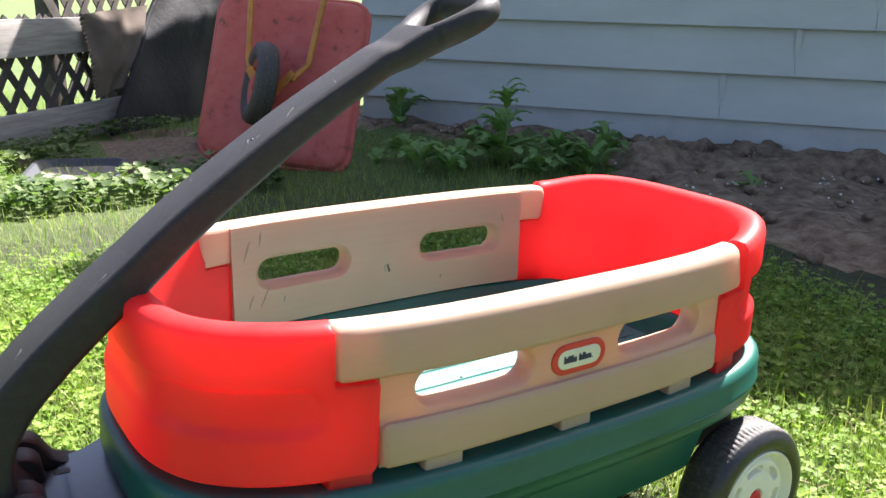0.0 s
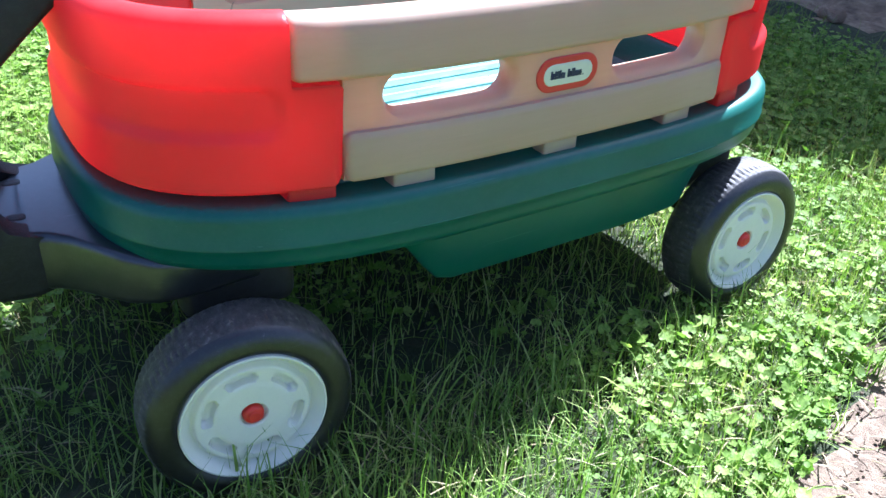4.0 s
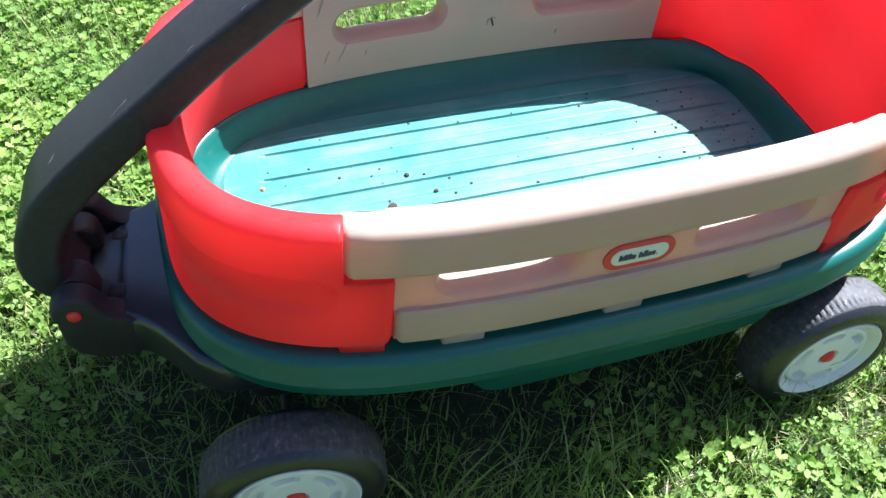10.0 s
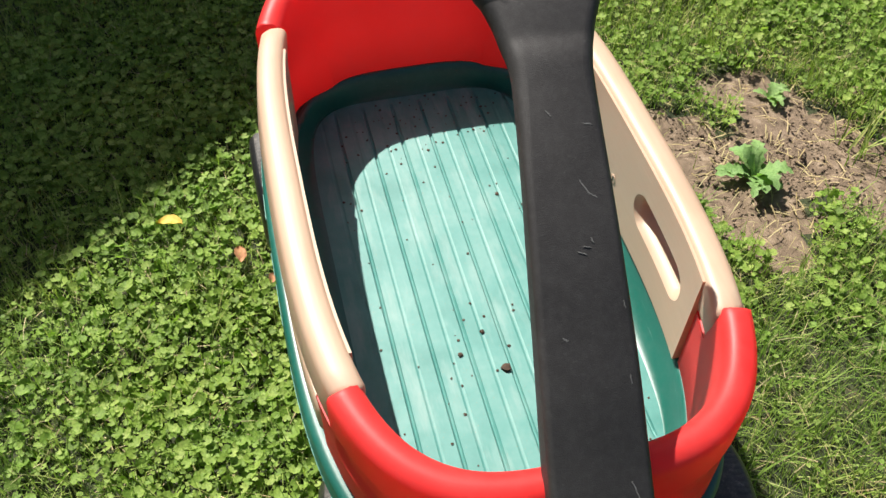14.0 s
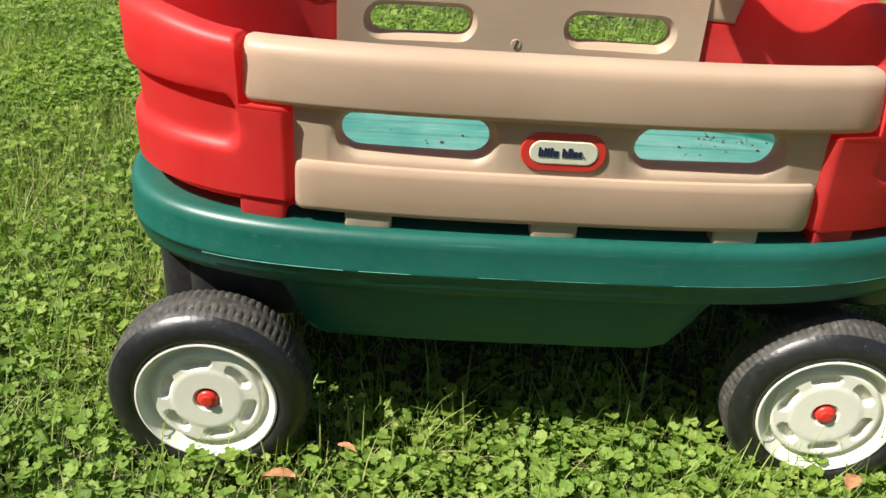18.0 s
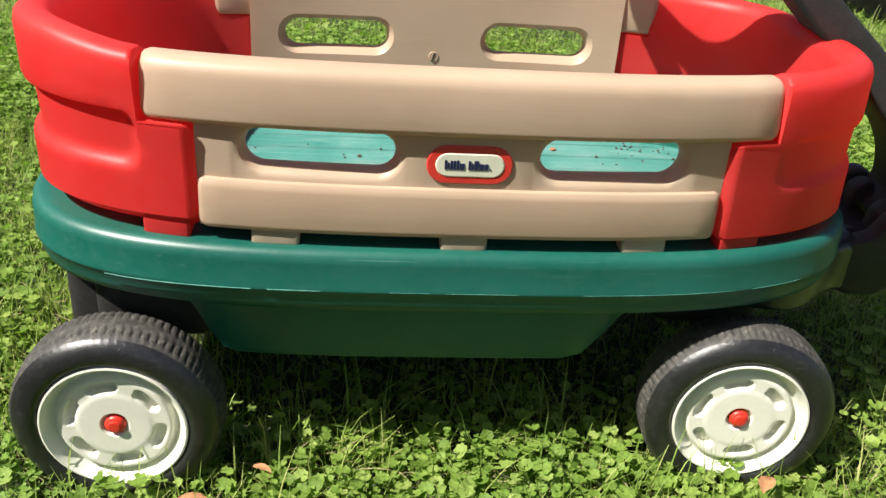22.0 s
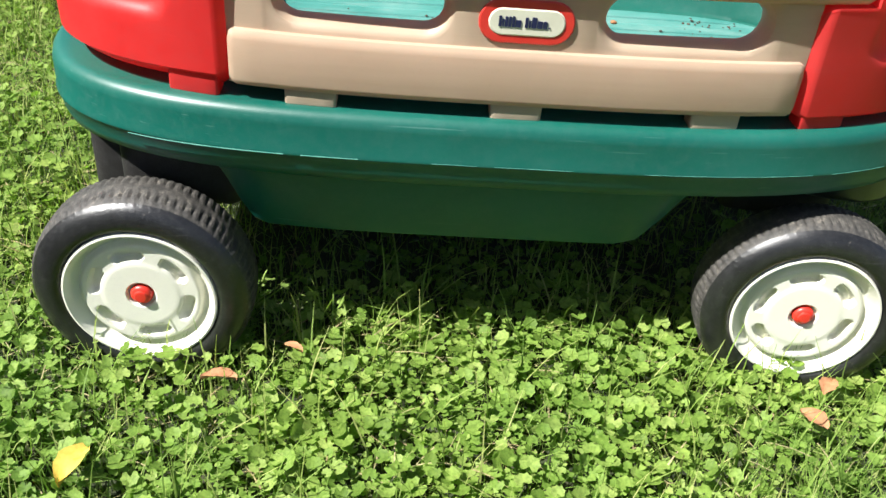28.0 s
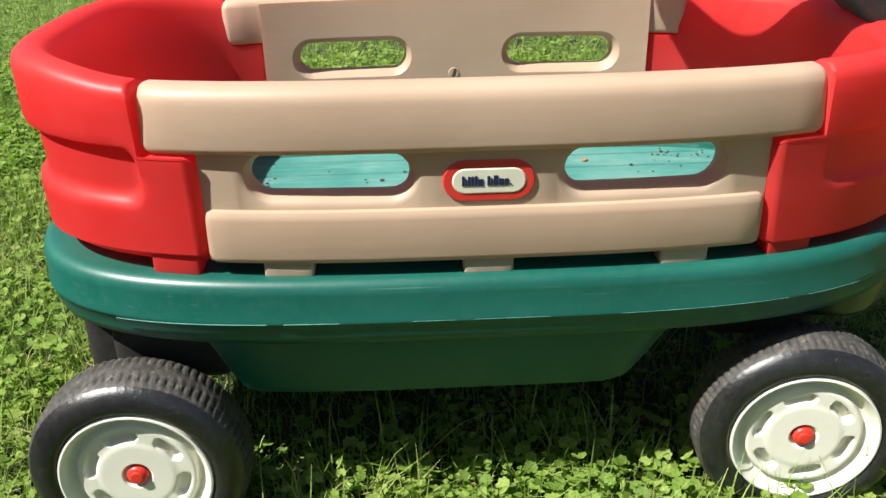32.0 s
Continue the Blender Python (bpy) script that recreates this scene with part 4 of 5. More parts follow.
# ---- things by the wall and the fence ----
def wheelbarrow():
    foot_l, foot_r = Vector((0.575, 3.00, 0)), Vector((1.10, 2.51, 0))
    U = (foot_r - foot_l).normalized()
    W = (NRM * 0.27 + Vector((0, 0, 0.74))).normalized()
    Nn = W.cross(U).normalized()
    if Nn.y > 0:
        Nn = -Nn
    U = (Nn.cross(W) if Nn.cross(W).dot(U) > 0 else W.cross(Nn)).normalized()
    O = (foot_l + foot_r) / 2
    M = Matrix(((U.x, W.x, Nn.x, O.x), (U.y, W.y, Nn.y, O.y), (U.z, W.z, Nn.z, O.z), (0, 0, 0, 1)))
    ob = thing("wheelbarrow", "rusty red steel wheelbarrow leaning upright against the house", "wheelbarrow")

    def go(name, bm, mt, label="", ang=40):
        bm.transform(M)
        return part(name, bm, mt, ob, label, ang)
    bm = bmesh.new()

    def ring(w0, w1, h0, h1, d, r):
        pts = []
        for cx, cy, a0 in ((w1 / 2 - r, h1 - r, 0), (-w1 / 2 + r, h1 - r, 90), (-w0 / 2 + r, h0 + r, 180), (w0 / 2 - r, h0 + r, 270)):
            for i in range(7):
                a = radians(a0 + 15 * i)
                pts.append((cx + r * math.cos(a), cy + r * math.sin(a), d))
        return pts
    loft(bm, [ring(0.71, 0.71, 0.01, 0.79, -0.02, 0.09), ring(0.74, 0.74, 0.0, 0.80, -0.012, 0.10), ring(0.74, 0.74, 0.0, 0.80, 0.0, 0.10), ring(0.725, 0.725, 0.008, 0.792, 0.006, 0.095), ring(0.708, 0.708, 0.016, 0.784, 0.006, 0.09),
              ring(0.692, 0.692, 0.024, 0.776, 0.022, 0.09), ring(0.672, 0.672, 0.034, 0.766, 0.030, 0.085), ring(0.58, 0.58, 0.08, 0.72, 0.038, 0.07)])
    go("tray", bm, BARROW, "red steel tray with rust spots", 30)
    for s in (-1, 1):
        bm = bmesh.new()
        x0 = -0.13 if s < 0 else 0.15
        tube(bm, [(x0 + s * 0.05, 1.10, 0.16), (x0 + s * 0.03, 0.76, 0.13), (x0, 0.46, 0.12), (x0 - s * 0.05, 0.37, 0.17)], 0.0135, 12)
        go("frame_tube", bm, YELLOW, "yellow painted frame tube")
        bm = bmesh.new()
        box(bm, (0.035, 0.12, 0.012), (0, 0, 0), 0, 0.004)
        bm.transform(Matrix.Translation((x0 - s * 0.075, 0.355, 0.185)) @ Matrix.Rotation(radians(-s * 38), 4, "Z"))
        go("bracket", bm, YELLOW, "yellow wheel bracket")
    wc = (-0.025, 0.335, 0.20)
    bm = bmesh.new()
    lathe(bm, [(0.105, -0.03), (0.125, -0.045), (0.150, -0.048), (0.170, -0.040), (0.178, -0.026), (0.177, -0.024), (0.181, -0.010), (0.179, -0.008), (0.182, 0.0), (0.179, 0.008), (0.181, 0.010), (0.177, 0.024), (0.178, 0.026), (0.170, 0.040), (0.150, 0.048), (0.125, 0.045), (0.105, 0.03)], 64)
    turn = Matrix.Translation(wc) @ Matrix.Rotation(radians(33), 4, 'Y') @ Matrix.Rotation(radians(90), 4, 'Z')
    bm.transform(turn)
    go("tyre", bm, TREAD, "black ribbed tyre", 25)
    bm = bmesh.new()
    lathe(bm, [(0.0001, -0.035), (0.03, -0.035), (0.035, -0.015), (0.09, -0.012), (0.108, -0.032), (0.108, 0.032), (0.09, 0.012), (0.035, 0.015), (0.03, 0.035), (0.0001, 0.035)], 40)
    bm.transform(turn)
    go("rim", bm, BARROW, "red steel wheel rim")


wheelbarrow()


def sheet():
    """A black sheet of plastic propped in the corner, its slanting edge rolled."""
    ob = thing("plastic_sheet", "black plastic sheet propped in the fence corner", "sheet")

    def at(u, v):
        z = 1.15 * v
        left = 0.614 + 0.85 * z
        return FM @ Vector((left + (1.86 - left) * u, -0.135 - 0.14 * u + 0.10 * v + 0.03 * noise.noise((u * 5, v * 5, 1)), z))
    bm = bmesh.new()
    vs = [[bm.verts.new(at(i / 21, j / 15)) for j in range(16)] for i in range(22)]
    for a, b in zip(vs, vs[1:]):
        for j in range(15):
            bm.faces.new((a[j], a[j + 1], b[j + 1], b[j]))
    bmesh.ops.solidify(bm, geom=bm.faces[:], thickness=0.012)
    part("sheet", bm, TARP, ob)
    bm = bmesh.new()
    tube(bm, [at(0.0, j / 15) + Vector((0, 0, 0.006)) for j in range(16)], 0.016, 10)
    part("rolled_edge", bm, TARP, ob, "rolled edge of the black sheet")


sheet()


def burlap():
    bm = bmesh.new()
    vs = []
    for i in range(31):
        u = i / 30
        row = []
        for j in range(61):
            v = j / 60
            # ribbed cuff at one edge, then loose folds
            wav = 0.0045 * math.sin(v * 130) * (1 - smooth01(0.05, 0.09, u)) + 0.022 * noise.noise((u * 4, v * 3, 4)) + 0.008 * math.sin(u * 9 + v * 3)
            top, low = (0.508 + 0.62 * u, 0.632 + 0.045 * u), (0.578 + 0.26 * u, 0.198 + 0.05 * u)
            row.append(bm.verts.new(FM @ Vector((top[0] + (low[0] - top[0]) * v, -0.075 + wav - 0.02 * math.sin(v * 3), top[1] + (low[1] - top[1]) * v))))
        vs.append(row)
    for a, b in zip(vs, vs[1:]):
        for j in range(60):
            bm.faces.new((a[j], a[j + 1], b[j + 1], b[j]))
    bmesh.ops.solidify(bm, geom=bm.faces[:], thickness=0.01)
    ob = part("garden_fabric", bm, BAG, None, "brown garden fabric hung over the fence rail")
    tagged(ob, "", "fabric")


burlap()


def tray():
    ob = thing("plant_tray", "shallow black plastic tray with dried silt in the ivy", "tray")
    M = Matrix.Translation((0.035, 2.88, 0.0)) @ Matrix.Rotation(radians(72), 4, 'Z')
    bm = bmesh.new()
    secs = [(0.40, 0.30, 0.0), (0.455, 0.355, 0.04), (0.475, 0.375, 0.04), (0.475, 0.375, 0.046), (0.445, 0.345, 0.046), (0.39, 0.29, 0.012)]
    loft(bm, [[(x, y, z) for x, y in rrect(w, h, 0.05, 5)] for w, h, z in secs])
    bm.transform(M)
    part("pan", bm, TRAYMAT, ob, "black plastic pan")
    bm = bmesh.new()
    loft(bm, [[(x, y, z) for x, y in rrect(w, h, 0.05, 5)] for w, h, z in ((0.38, 0.28, 0.010), (0.395, 0.295, 0.0165))])
    bm.transform(M)
    part("silt", bm, DUSTY, ob, "dried silt in the pan")


tray()


# ---- a low dark deck with a lattice skirt across the lawn ----
def deck():
    ob = thing("garden_deck", "low dark wooden deck with a shaded lattice skirt", "deck")
    D = Vector((-0.47, 0.88, 0)).normalized()
    Nn = Vector((-0.88, -0.47, 0)).normalized()
    o = Vector((-2.05, -2.35, 0))
    M = Matrix(((D.x, Nn.x, 0, o.x), (D.y, Nn.y, 0, o.y), (0, 0, 1, 0), (0, 0, 0, 1)))

    def slab(name, size, at, mt, rot=0.0, bevel=0.004):
        bm = bmesh.new()
        box(bm, size, (0, 0, 0), 0, bevel)
        bm.transform(M @ Matrix.Translation(at) @ Matrix.Rotation(radians(rot), 4, 'Y'))
        part(name, bm, mt, ob)
    slab("rim_board", (3.6, 0.04, 0.19), (0, -0.42, 0.52), LATTICE)
    # overhanging boards, added so their shade falls on the lattice skirt
    for k in range(9):
        slab("deck_board", (3.6, 0.135, 0.03), (0, -0.36 + 0.142 * k, 0.63), LATTICE)
    for x in (-1.7, 0.0, 1.7):
        slab("post", (0.09, 0.09, 0.62), (x, 0.06, 0.31), LATTICE)
    slab("bottom_rail", (3.6, 0.03, 0.09), (0, 0.0, 0.05), LATTICE)
    for i in range(34):
        x = -1.75 + 0.106 * i
        slab("slat", (0.036, 0.007, 0.72), (x, 0.006, 0.30), LATTICE, 45, 0)
        slab("slat", (0.036, 0.007, 0.72), (x, 0.014, 0.30), LATTICE, -45, 0)


deck()


# ---- small marks and litter on the wagon ----
def blob(bm, at, r, seed, flat=0.6):
    """A lumpy crumb."""
    made = bmesh.ops.create_icosphere(bm, subdivisions=2, radius=1)
    for v in made["verts"]:
        k = 1 + 0.45 * noise.noise(v.co * 1.7 + Vector((seed * 3.1, 0, 0)))
        v.co = Vector((v.co.x * r * k, v.co.y * r * k, v.co.z * r * k * flat)) + Vector(at)


FLOOR_Z = 0.2582 + LIFT
for i, (x, y, r) in enumerate(((-0.1874, -0.004, 0.0062), (-0.156, 0.047, 0.0035), (-0.128, 0.011, 0.0032), (-0.0945, -0.080, 0.0042), (-0.0736, -0.129, 0.0036), (-0.161, -0.125, 0.0042),
                               (-0.012, -0.124, 0.0028), (0.102, -0.077, 0.003), (-0.345, 0.018, 0.0042), (-0.334, 0.066, 0.003), (-0.352, -0.030, 0.0038))):
    bm = bmesh.new()
    blob(bm, (x, y, FLOOR_Z + r * 0.3), r, i)
    ob = part("dirt_clump", bm, DRYLEAF if i in (8, 9, 5) else BIT, None, "small clump of dry dirt on the wagon floor")
    tagged(ob, "", "dirt clump", "clumps of dirt on the wagon floor")


def crumbs():
    rg = random.Random(8)
    bm = bmesh.new()
    for i in range(170):
        if i < 70:
            x, y = rg.gauss(0.30, 0.05), rg.uniform(-0.13, 0.13)
        elif i < 100:
            x, y = rg.uniform(-0.36, -0.25), rg.gauss(-0.15, 0.02)
        else:
            x, y = rg.uniform(-0.33, 0.32), rg.uniform(-0.15, 0.15)
        if abs(x) > 0.35 or abs(y) > 0.165:
            continue
        r = rg.uniform(0.0008, 0.0022)
        blob(bm, (x, y, FLOOR_Z + r * 0.3), r, i, 0.5)
    ob = part("crumbs", bm, BIT, None, "dark crumbs of soil scattered on the wagon floor")
    tagged(ob, "", "debris", "", "stuff")


crumbs()

RUBS = ((-0.205, 0.440, 0.022, 0.15), (-0.226, 0.425, 0.028, 0.35), (-0.222, 0.350, 0.020, 0.4), (-0.201, 0.352, 0.026, 0.5), (-0.170, 0.345, 0.010, 0.2), (0.215, 0.420, 0.014, -0.3), (0.10, 0.335, 0.008, 0.1))

# a moulding slot on the inner face of each side panel, and worn scrapes on the handle
for panel, side in zip([o for o in wagon.children if o.name.startswith("side_panel")], (-1, 1)):
    bm = bmesh.new()
    ring_o, ring_i = [], []
    for k in range(20):
        a = 2 * math.pi * k / 20
        ring_o.append(bent(0.004 + 0.0075 * math.cos(a), -0.0400, 0.3635 + 0.0075 * math.sin(a), side))
        ring_i.append(bent(0.004 + 0.0065 * math.cos(a), -0.0416, 0.3635 + 0.0065 * math.sin(a), side))
    loft(bm, [ring_o, ring_i])
    part("plug", bm, TAN, panel, "round moulded plug")
    bm = bmesh.new()
    loft(bm, [[bent(0.004 + x * 0.95 - z * 0.3, v, 0.3635 + z * 0.95 + x * 0.3, side) for x, z in rrect(0.0026, 0.0125, 0.0012, 3)] for v in (-0.0405, -0.0422)])
    part("slit", bm, BIT, panel, "dark slit in the plug")


# dark rub marks on the inner face of the panel
RUB = simple("brown_rub_mark", [(0.3, (0.27, 0.195, 0.13)), (0.7, (0.40, 0.295, 0.20))], 220, 0.8, 0.2, 0.0004)
rg = random.Random(31)
for x, z, L, lean in RUBS:
    bm = bmesh.new()
    rings = []
    for i in range(9):
        u = i / 8 - 0.5
        h = 0.0010 * (1 - (2 * u) ** 2) * rg.uniform(0.5, 1.2) + 0.0002
        cx, cz = x + lean * L * u + rg.uniform(-0.0006, 0.0006), z + L * u
        rings.append([bent(cx - h, -0.0400, cz, 1), bent(cx + h, -0.0400, cz, 1), bent(cx + h, -0.0411, cz, 1), bent(cx - h, -0.0411, cz, 1)])
    loft(bm, rings)
    part("rub_mark", bm, RUB, [o for o in wagon.children if o.name.startswith("side_panel")][1], "brown rub mark")


# pale scuffs on the handle and scrapes along the tub's ridge
SCUFF = simple("pale_scuff", [(0.3, (0.07, 0.07, 0.068)), (0.7, (0.20, 0.20, 0.19))], 200, 0.8, 0.3, 0.0005)
RIDGESCUFF = simple("pale_green_scrape", [(0.3, (0.02, 0.13, 0.105)), (0.7, (0.10, 0.26, 0.21))], 150, 0.6, 0.3, 0.0005)


def scuff(x, w, length, turn, seed, wide=0.0004):
    """A thin worn mark on the handle's upper face, x and w in the tongue's plane."""
    rg = random.Random(seed)
    knots = [(-0.212, 0.363, 0.022), (-0.175, 0.404, 0.0215), (-0.130, 0.446, 0.0205), (-0.080, 0.489, 0.0195), (-0.022, 0.540, 0.018), (0.065, 0.606, 0.0165), (0.120, 0.645, 0.0155), (0.185, 0.687, 0.015)]
    k = max(i for i in range(len(knots) - 1) if knots[i][0] <= x)
    (x0, z0, h0), (x1, z1, h1) = knots[k], knots[k + 1]
    f = (x - x0) / (x1 - x0)
    d = Vector((x1 - x0, 0, z1 - z0)).normalized()
    up = Vector((-d.z, 0, d.x))
    c = Vector((x, w, z0 + (z1 - z0) * f)) + up * (h0 + (h1 - h0) * f - 0.0002)
    a = d * math.cos(radians(turn)) + Vector((0, 1, 0)) * math.sin(radians(turn))
    b = up.cross(a)
    bm = bmesh.new()
    lo = []
    n = 7
    for i in range(n + 1):
        u = (i / n - 0.5) * 0.7
        wd = wide * (1 - (2 * u) ** 2) * rg.uniform(0.5, 1.3) + 0.0001
        m = c + a * (u * length) + b * rg.uniform(-0.0006, 0.0006)
        lo.append((m + b * wd, m - b * wd))
    rings = [[q[0] - up * 0.0004, q[0] + up * 0.0009, q[1] + up * 0.0009, q[1] - up * 0.0004] for q in lo]
    loft(bm, rings)
    part("scuff", put(bm), SCUFF, handle_part, "pale scuff on the handle")


handle_part = [o for o in wagon.children if o.name == "handle"][0]
for i, (x, w, L, tn) in enumerate(((0.104, -0.012, 0.022, 30), (0.098, -0.018, 0.014, 60), (0.062, -0.008, 0.010, 80), (0.058, -0.003, 0.012, 70), (0.066, -0.013, 0.008, 20), (-0.105, -0.030, 0.034, 20), (-0.03, -0.034, 0.012, 5),
                                   (0.02, -0.035, 0.010, 10), (0.150, -0.022, 0.012, 80), (0.16, 0.012, 0.010, 40), (0.0, 0.02, 0.008, 60))):
    scuff(x, w, L, tn, i)
scuff(-0.192, -0.020, 0.070, 35, 40, 0.0008)
scuff(-0.186, -0.012, 0.030, 5, 41)


def ridge_scrape(x, z, length, side, thick):
    bm = bmesh.new()
    n = 8
    rings = []
    for i in range(n + 1):
        u = i / n
        xx = x + length * (u - 0.5)
        a, k = (0.449, 3.8) if xx > 0 else (0.461, 3.2)
        yy = 0.2590 * (1 - (abs(xx) / a) ** k) ** (1 / k)
        h = thick * math.sin(math.pi * (0.04 + 0.92 * u))
        rings.append([(xx, side * (yy - 0.001), z - h), (xx, side * (yy + 0.0005), z - h), (xx, side * (yy + 0.0005), z + h), (xx, side * (yy - 0.001), z + h)])
    loft(bm, rings)
    part("scrape", bm, RIDGESCUFF, [o for o in wagon.children if o.name == "tub"][0], "pale scrape along the ridge")


for x, L, sd in ((0.27, 0.14, 1), (0.16, 0.05, 1), (-0.02, 0.07, 1), (-0.20, 0.16, 1), (-0.33, 0.06, 1), (0.05, 0.04, 1), (0.18, 0.13, -1), (0.02, 0.05, -1), (-0.15, 0.06, -1)):
    ridge_scrape(x, 0.2525 + LIFT, L, sd, 0.00022)


# ---- plants: clover, creeping ivy and grass as stuff ----
def scatter(name, template, faces, places, material, label, category):
    """Copies a small leaf mesh to many poses in one object. places: rows of x, y, z, turn, tilt, scale."""
    T = np.array(template, float)
    P = np.array(places, float)
    n, k = len(P), len(T)
    ct, st = np.cos(P[:, 3]), np.sin(P[:, 3])
    cl, sl = np.cos(P[:, 4]), np.sin(P[:, 4])
    V = T[None] * P[:, 5][:, None, None]
    x, y, z = V[..., 0], V[..., 1], V[..., 2]
    y2, z2 = y * cl[:, None] - z * sl[:, None], y * sl[:, None] + z * cl[:, None]
    X = x * ct[:, None] - y2 * st[:, None] + P[:, 0][:, None]
    Y = x * st[:, None] + y2 * ct[:, None] + P[:, 1][:, None]
    Z = z2 + P[:, 2][:, None]
    verts = np.stack([X, Y, Z], -1).reshape(-1, 3)
    F = np.array(faces)
    q = F.shape[1]
    fs = (F[None] + (np.arange(n) * k)[:, None, None]).reshape(-1, q)
    me = bpy.data.meshes.new(name)
    me.vertices.add(len(verts))
    me.vertices.foreach_set("co", verts.ravel())
    me.loops.add(fs.size)
    me.loops.foreach_set("vertex_index", fs.ravel())
    me.polygons.add(len(fs))
    me.polygons.foreach_set("loop_start", np.arange(len(fs)) * q)
    me.update(calc_edges=True)
    me.polygons.foreach_set("use_smooth", np.ones(len(fs), bool))
    me.materials.append(material)
    return tagged(new(name, me), label, category, "", "stuff")


rng = np.random.default_rng(4)


def lawn_places(n, xr, yr, keep):
    out = []
    while len(out) < n:
        x, y = rng.uniform(*xr), rng.uniform(*yr)
        if keep(x, y):
            out.append((x, y))
    return np.array(out)


NEAR = ((-1.9, 1.6), (-1.9, 1.75))


def clear(x, y):
    # growth thinned under the wagon, so bare dark soil deepens its shade
    if -0.62 < x < 0.36 and -0.30 < y < 0.20 and rng.uniform() < 0.62 * smooth01(0.0, 0.08, min(x + 0.62, 0.36 - x, y + 0.30, 0.20 - y)):
        return False
    edge = min(x - NEAR[0][0], NEAR[0][1] - x, y - NEAR[1][0], NEAR[1][1] - y)
    if 0 < edge < 0.35 and rng.uniform() > edge / 0.35:
        return False
    return patches(x, y) < rng.uniform(0.25, 0.8)


def leafy(x, y):
    """Where broad leaves outgrow the grass: patchy, fuller beside the wagon."""
    g = noise.noise((x * 1.9, y * 1.9, 11)) + 0.4 * noise.noise((x * 6, y * 6, 3))
    return g + 0.25 * math.exp(-((y - 0.5) / 0.35) ** 2) - 0.35 * math.exp(-((x + 0.7) ** 2 + (y + 0.35) ** 2) / 0.5) - 0.3 * math.exp(-((x - 0.9) ** 2 + (y - 0.2) ** 2) / 0.3)


def cloverish(x, y):
    return clear(x, y) and leafy(x, y) + rng.uniform(-0.40, 0.65) > 0.0


def roundish(x, y):
    return clear(x, y) and leafy(x, y) + 0.35 * noise.noise((x * 2.7, y * 2.7, 31)) + rng.uniform(-0.30, 0.5) > 0.02


def grassish(x, y):
    return clear(x, y) and leafy(x, y) + rng.uniform(-0.8, 0.30) < 0.0


def clover_mesh():
    vs, fs = [], []
    for k in range(3):
        a = 2 * math.pi * k / 3
        pts = [(0, 0.06, 0), (-0.34, 0.45, 0.10), (-0.38, 0.85, 0.12), (0, 0.86, 0.02), (0.38, 0.85, 0.12), (0.34, 0.45, 0.10)]
        b = len(vs)
        for x, y, z in pts:
            vs.append((x * math.cos(a) - y * math.sin(a), x * math.sin(a) + y * math.cos(a), z))
        fs += [(b, b + 3, b + 2, b + 1), (b, b + 5, b + 4, b + 3)]
    b = len(vs)
    vs += [(-0.03, 0, 0), (0.03, 0, 0), (0.05, 0.1, -2.2), (-0.01, 0.1, -2.2)]
    fs.append((b, b + 1, b + 2, b + 3))
    return vs, fs


def round_leaf():
    """A kidney-shaped scalloped leaf, a little cupped, with its notch at the stalk."""
    vs = [(0, 0.05, -0.10)]
    n = 14
    for i in range(n + 1):
        a = radians(-64 + 308 * i / n)
        r = 1.0 + (0.085 if i % 2 else -0.075)
        x, y = r * math.cos(a), 0.18 + r * 0.92 * math.sin(a)
        vs.append((x, y, 0.22 * (x * x + y * y) ** 0.5 + 0.09 * math.sin(3 * a) + (0.05 if i % 2 else -0.04)))
    fs = [(0, 2 * i + 1, 2 * i + 2, 2 * i + 3) for i in range(n // 2)]
    b = len(vs)
    vs += [(-0.04, 0, -0.1), (0.04, 0, -0.1), (0.06, 0.3, -2.0), (0.0, 0.3, -2.0)]
    fs.append((b, b + 1, b + 2, b + 3))
    return vs, fs


def blade_mesh(bend, wide=0.015):
    vs, fs = [], []
    for i in range(4):
        u = i / 3
        w = wide * (1 - u ** 1.6) + 0.0012
        y = bend * u * u
        vs += [(-w, y, u * (1 - 0.35 * bend * u)), (w, y, u * (1 - 0.35 * bend * u))]
        if i:
            b = 2 * i
            fs.append((b - 2, b - 1, b + 1, b))
    return vs, fs



# clumps of long blades that stand in front of the shade under the tub
BLADES = ((0.141, 0.151, 9), (-0.079, 0.139, 12), (0.241, 0.183, 9), (-0.142, 0.142, 9), (0.087, 0.149, 6), (0.111, 0.149, 8), (-0.123, 0.134, 9), (-0.052, 0.123, 7), (0.282, 0.178, 8), (-0.312, -0.267, 14), (-0.22, -0.268, 14), (-0.448, -0.216, 12), (-0.082, -0.286, 14), (0.002, -0.283, 12), (-0.356, -0.254, 10))


def heave(p):
    """The leaf canopy rises and dips from tuft to tuft."""
    return np.array([0.016 * noise.noise((x * 4.5, y * 4.5, 21)) + 0.010 * noise.noise((x * 12, y * 12, 8)) for x, y in p])


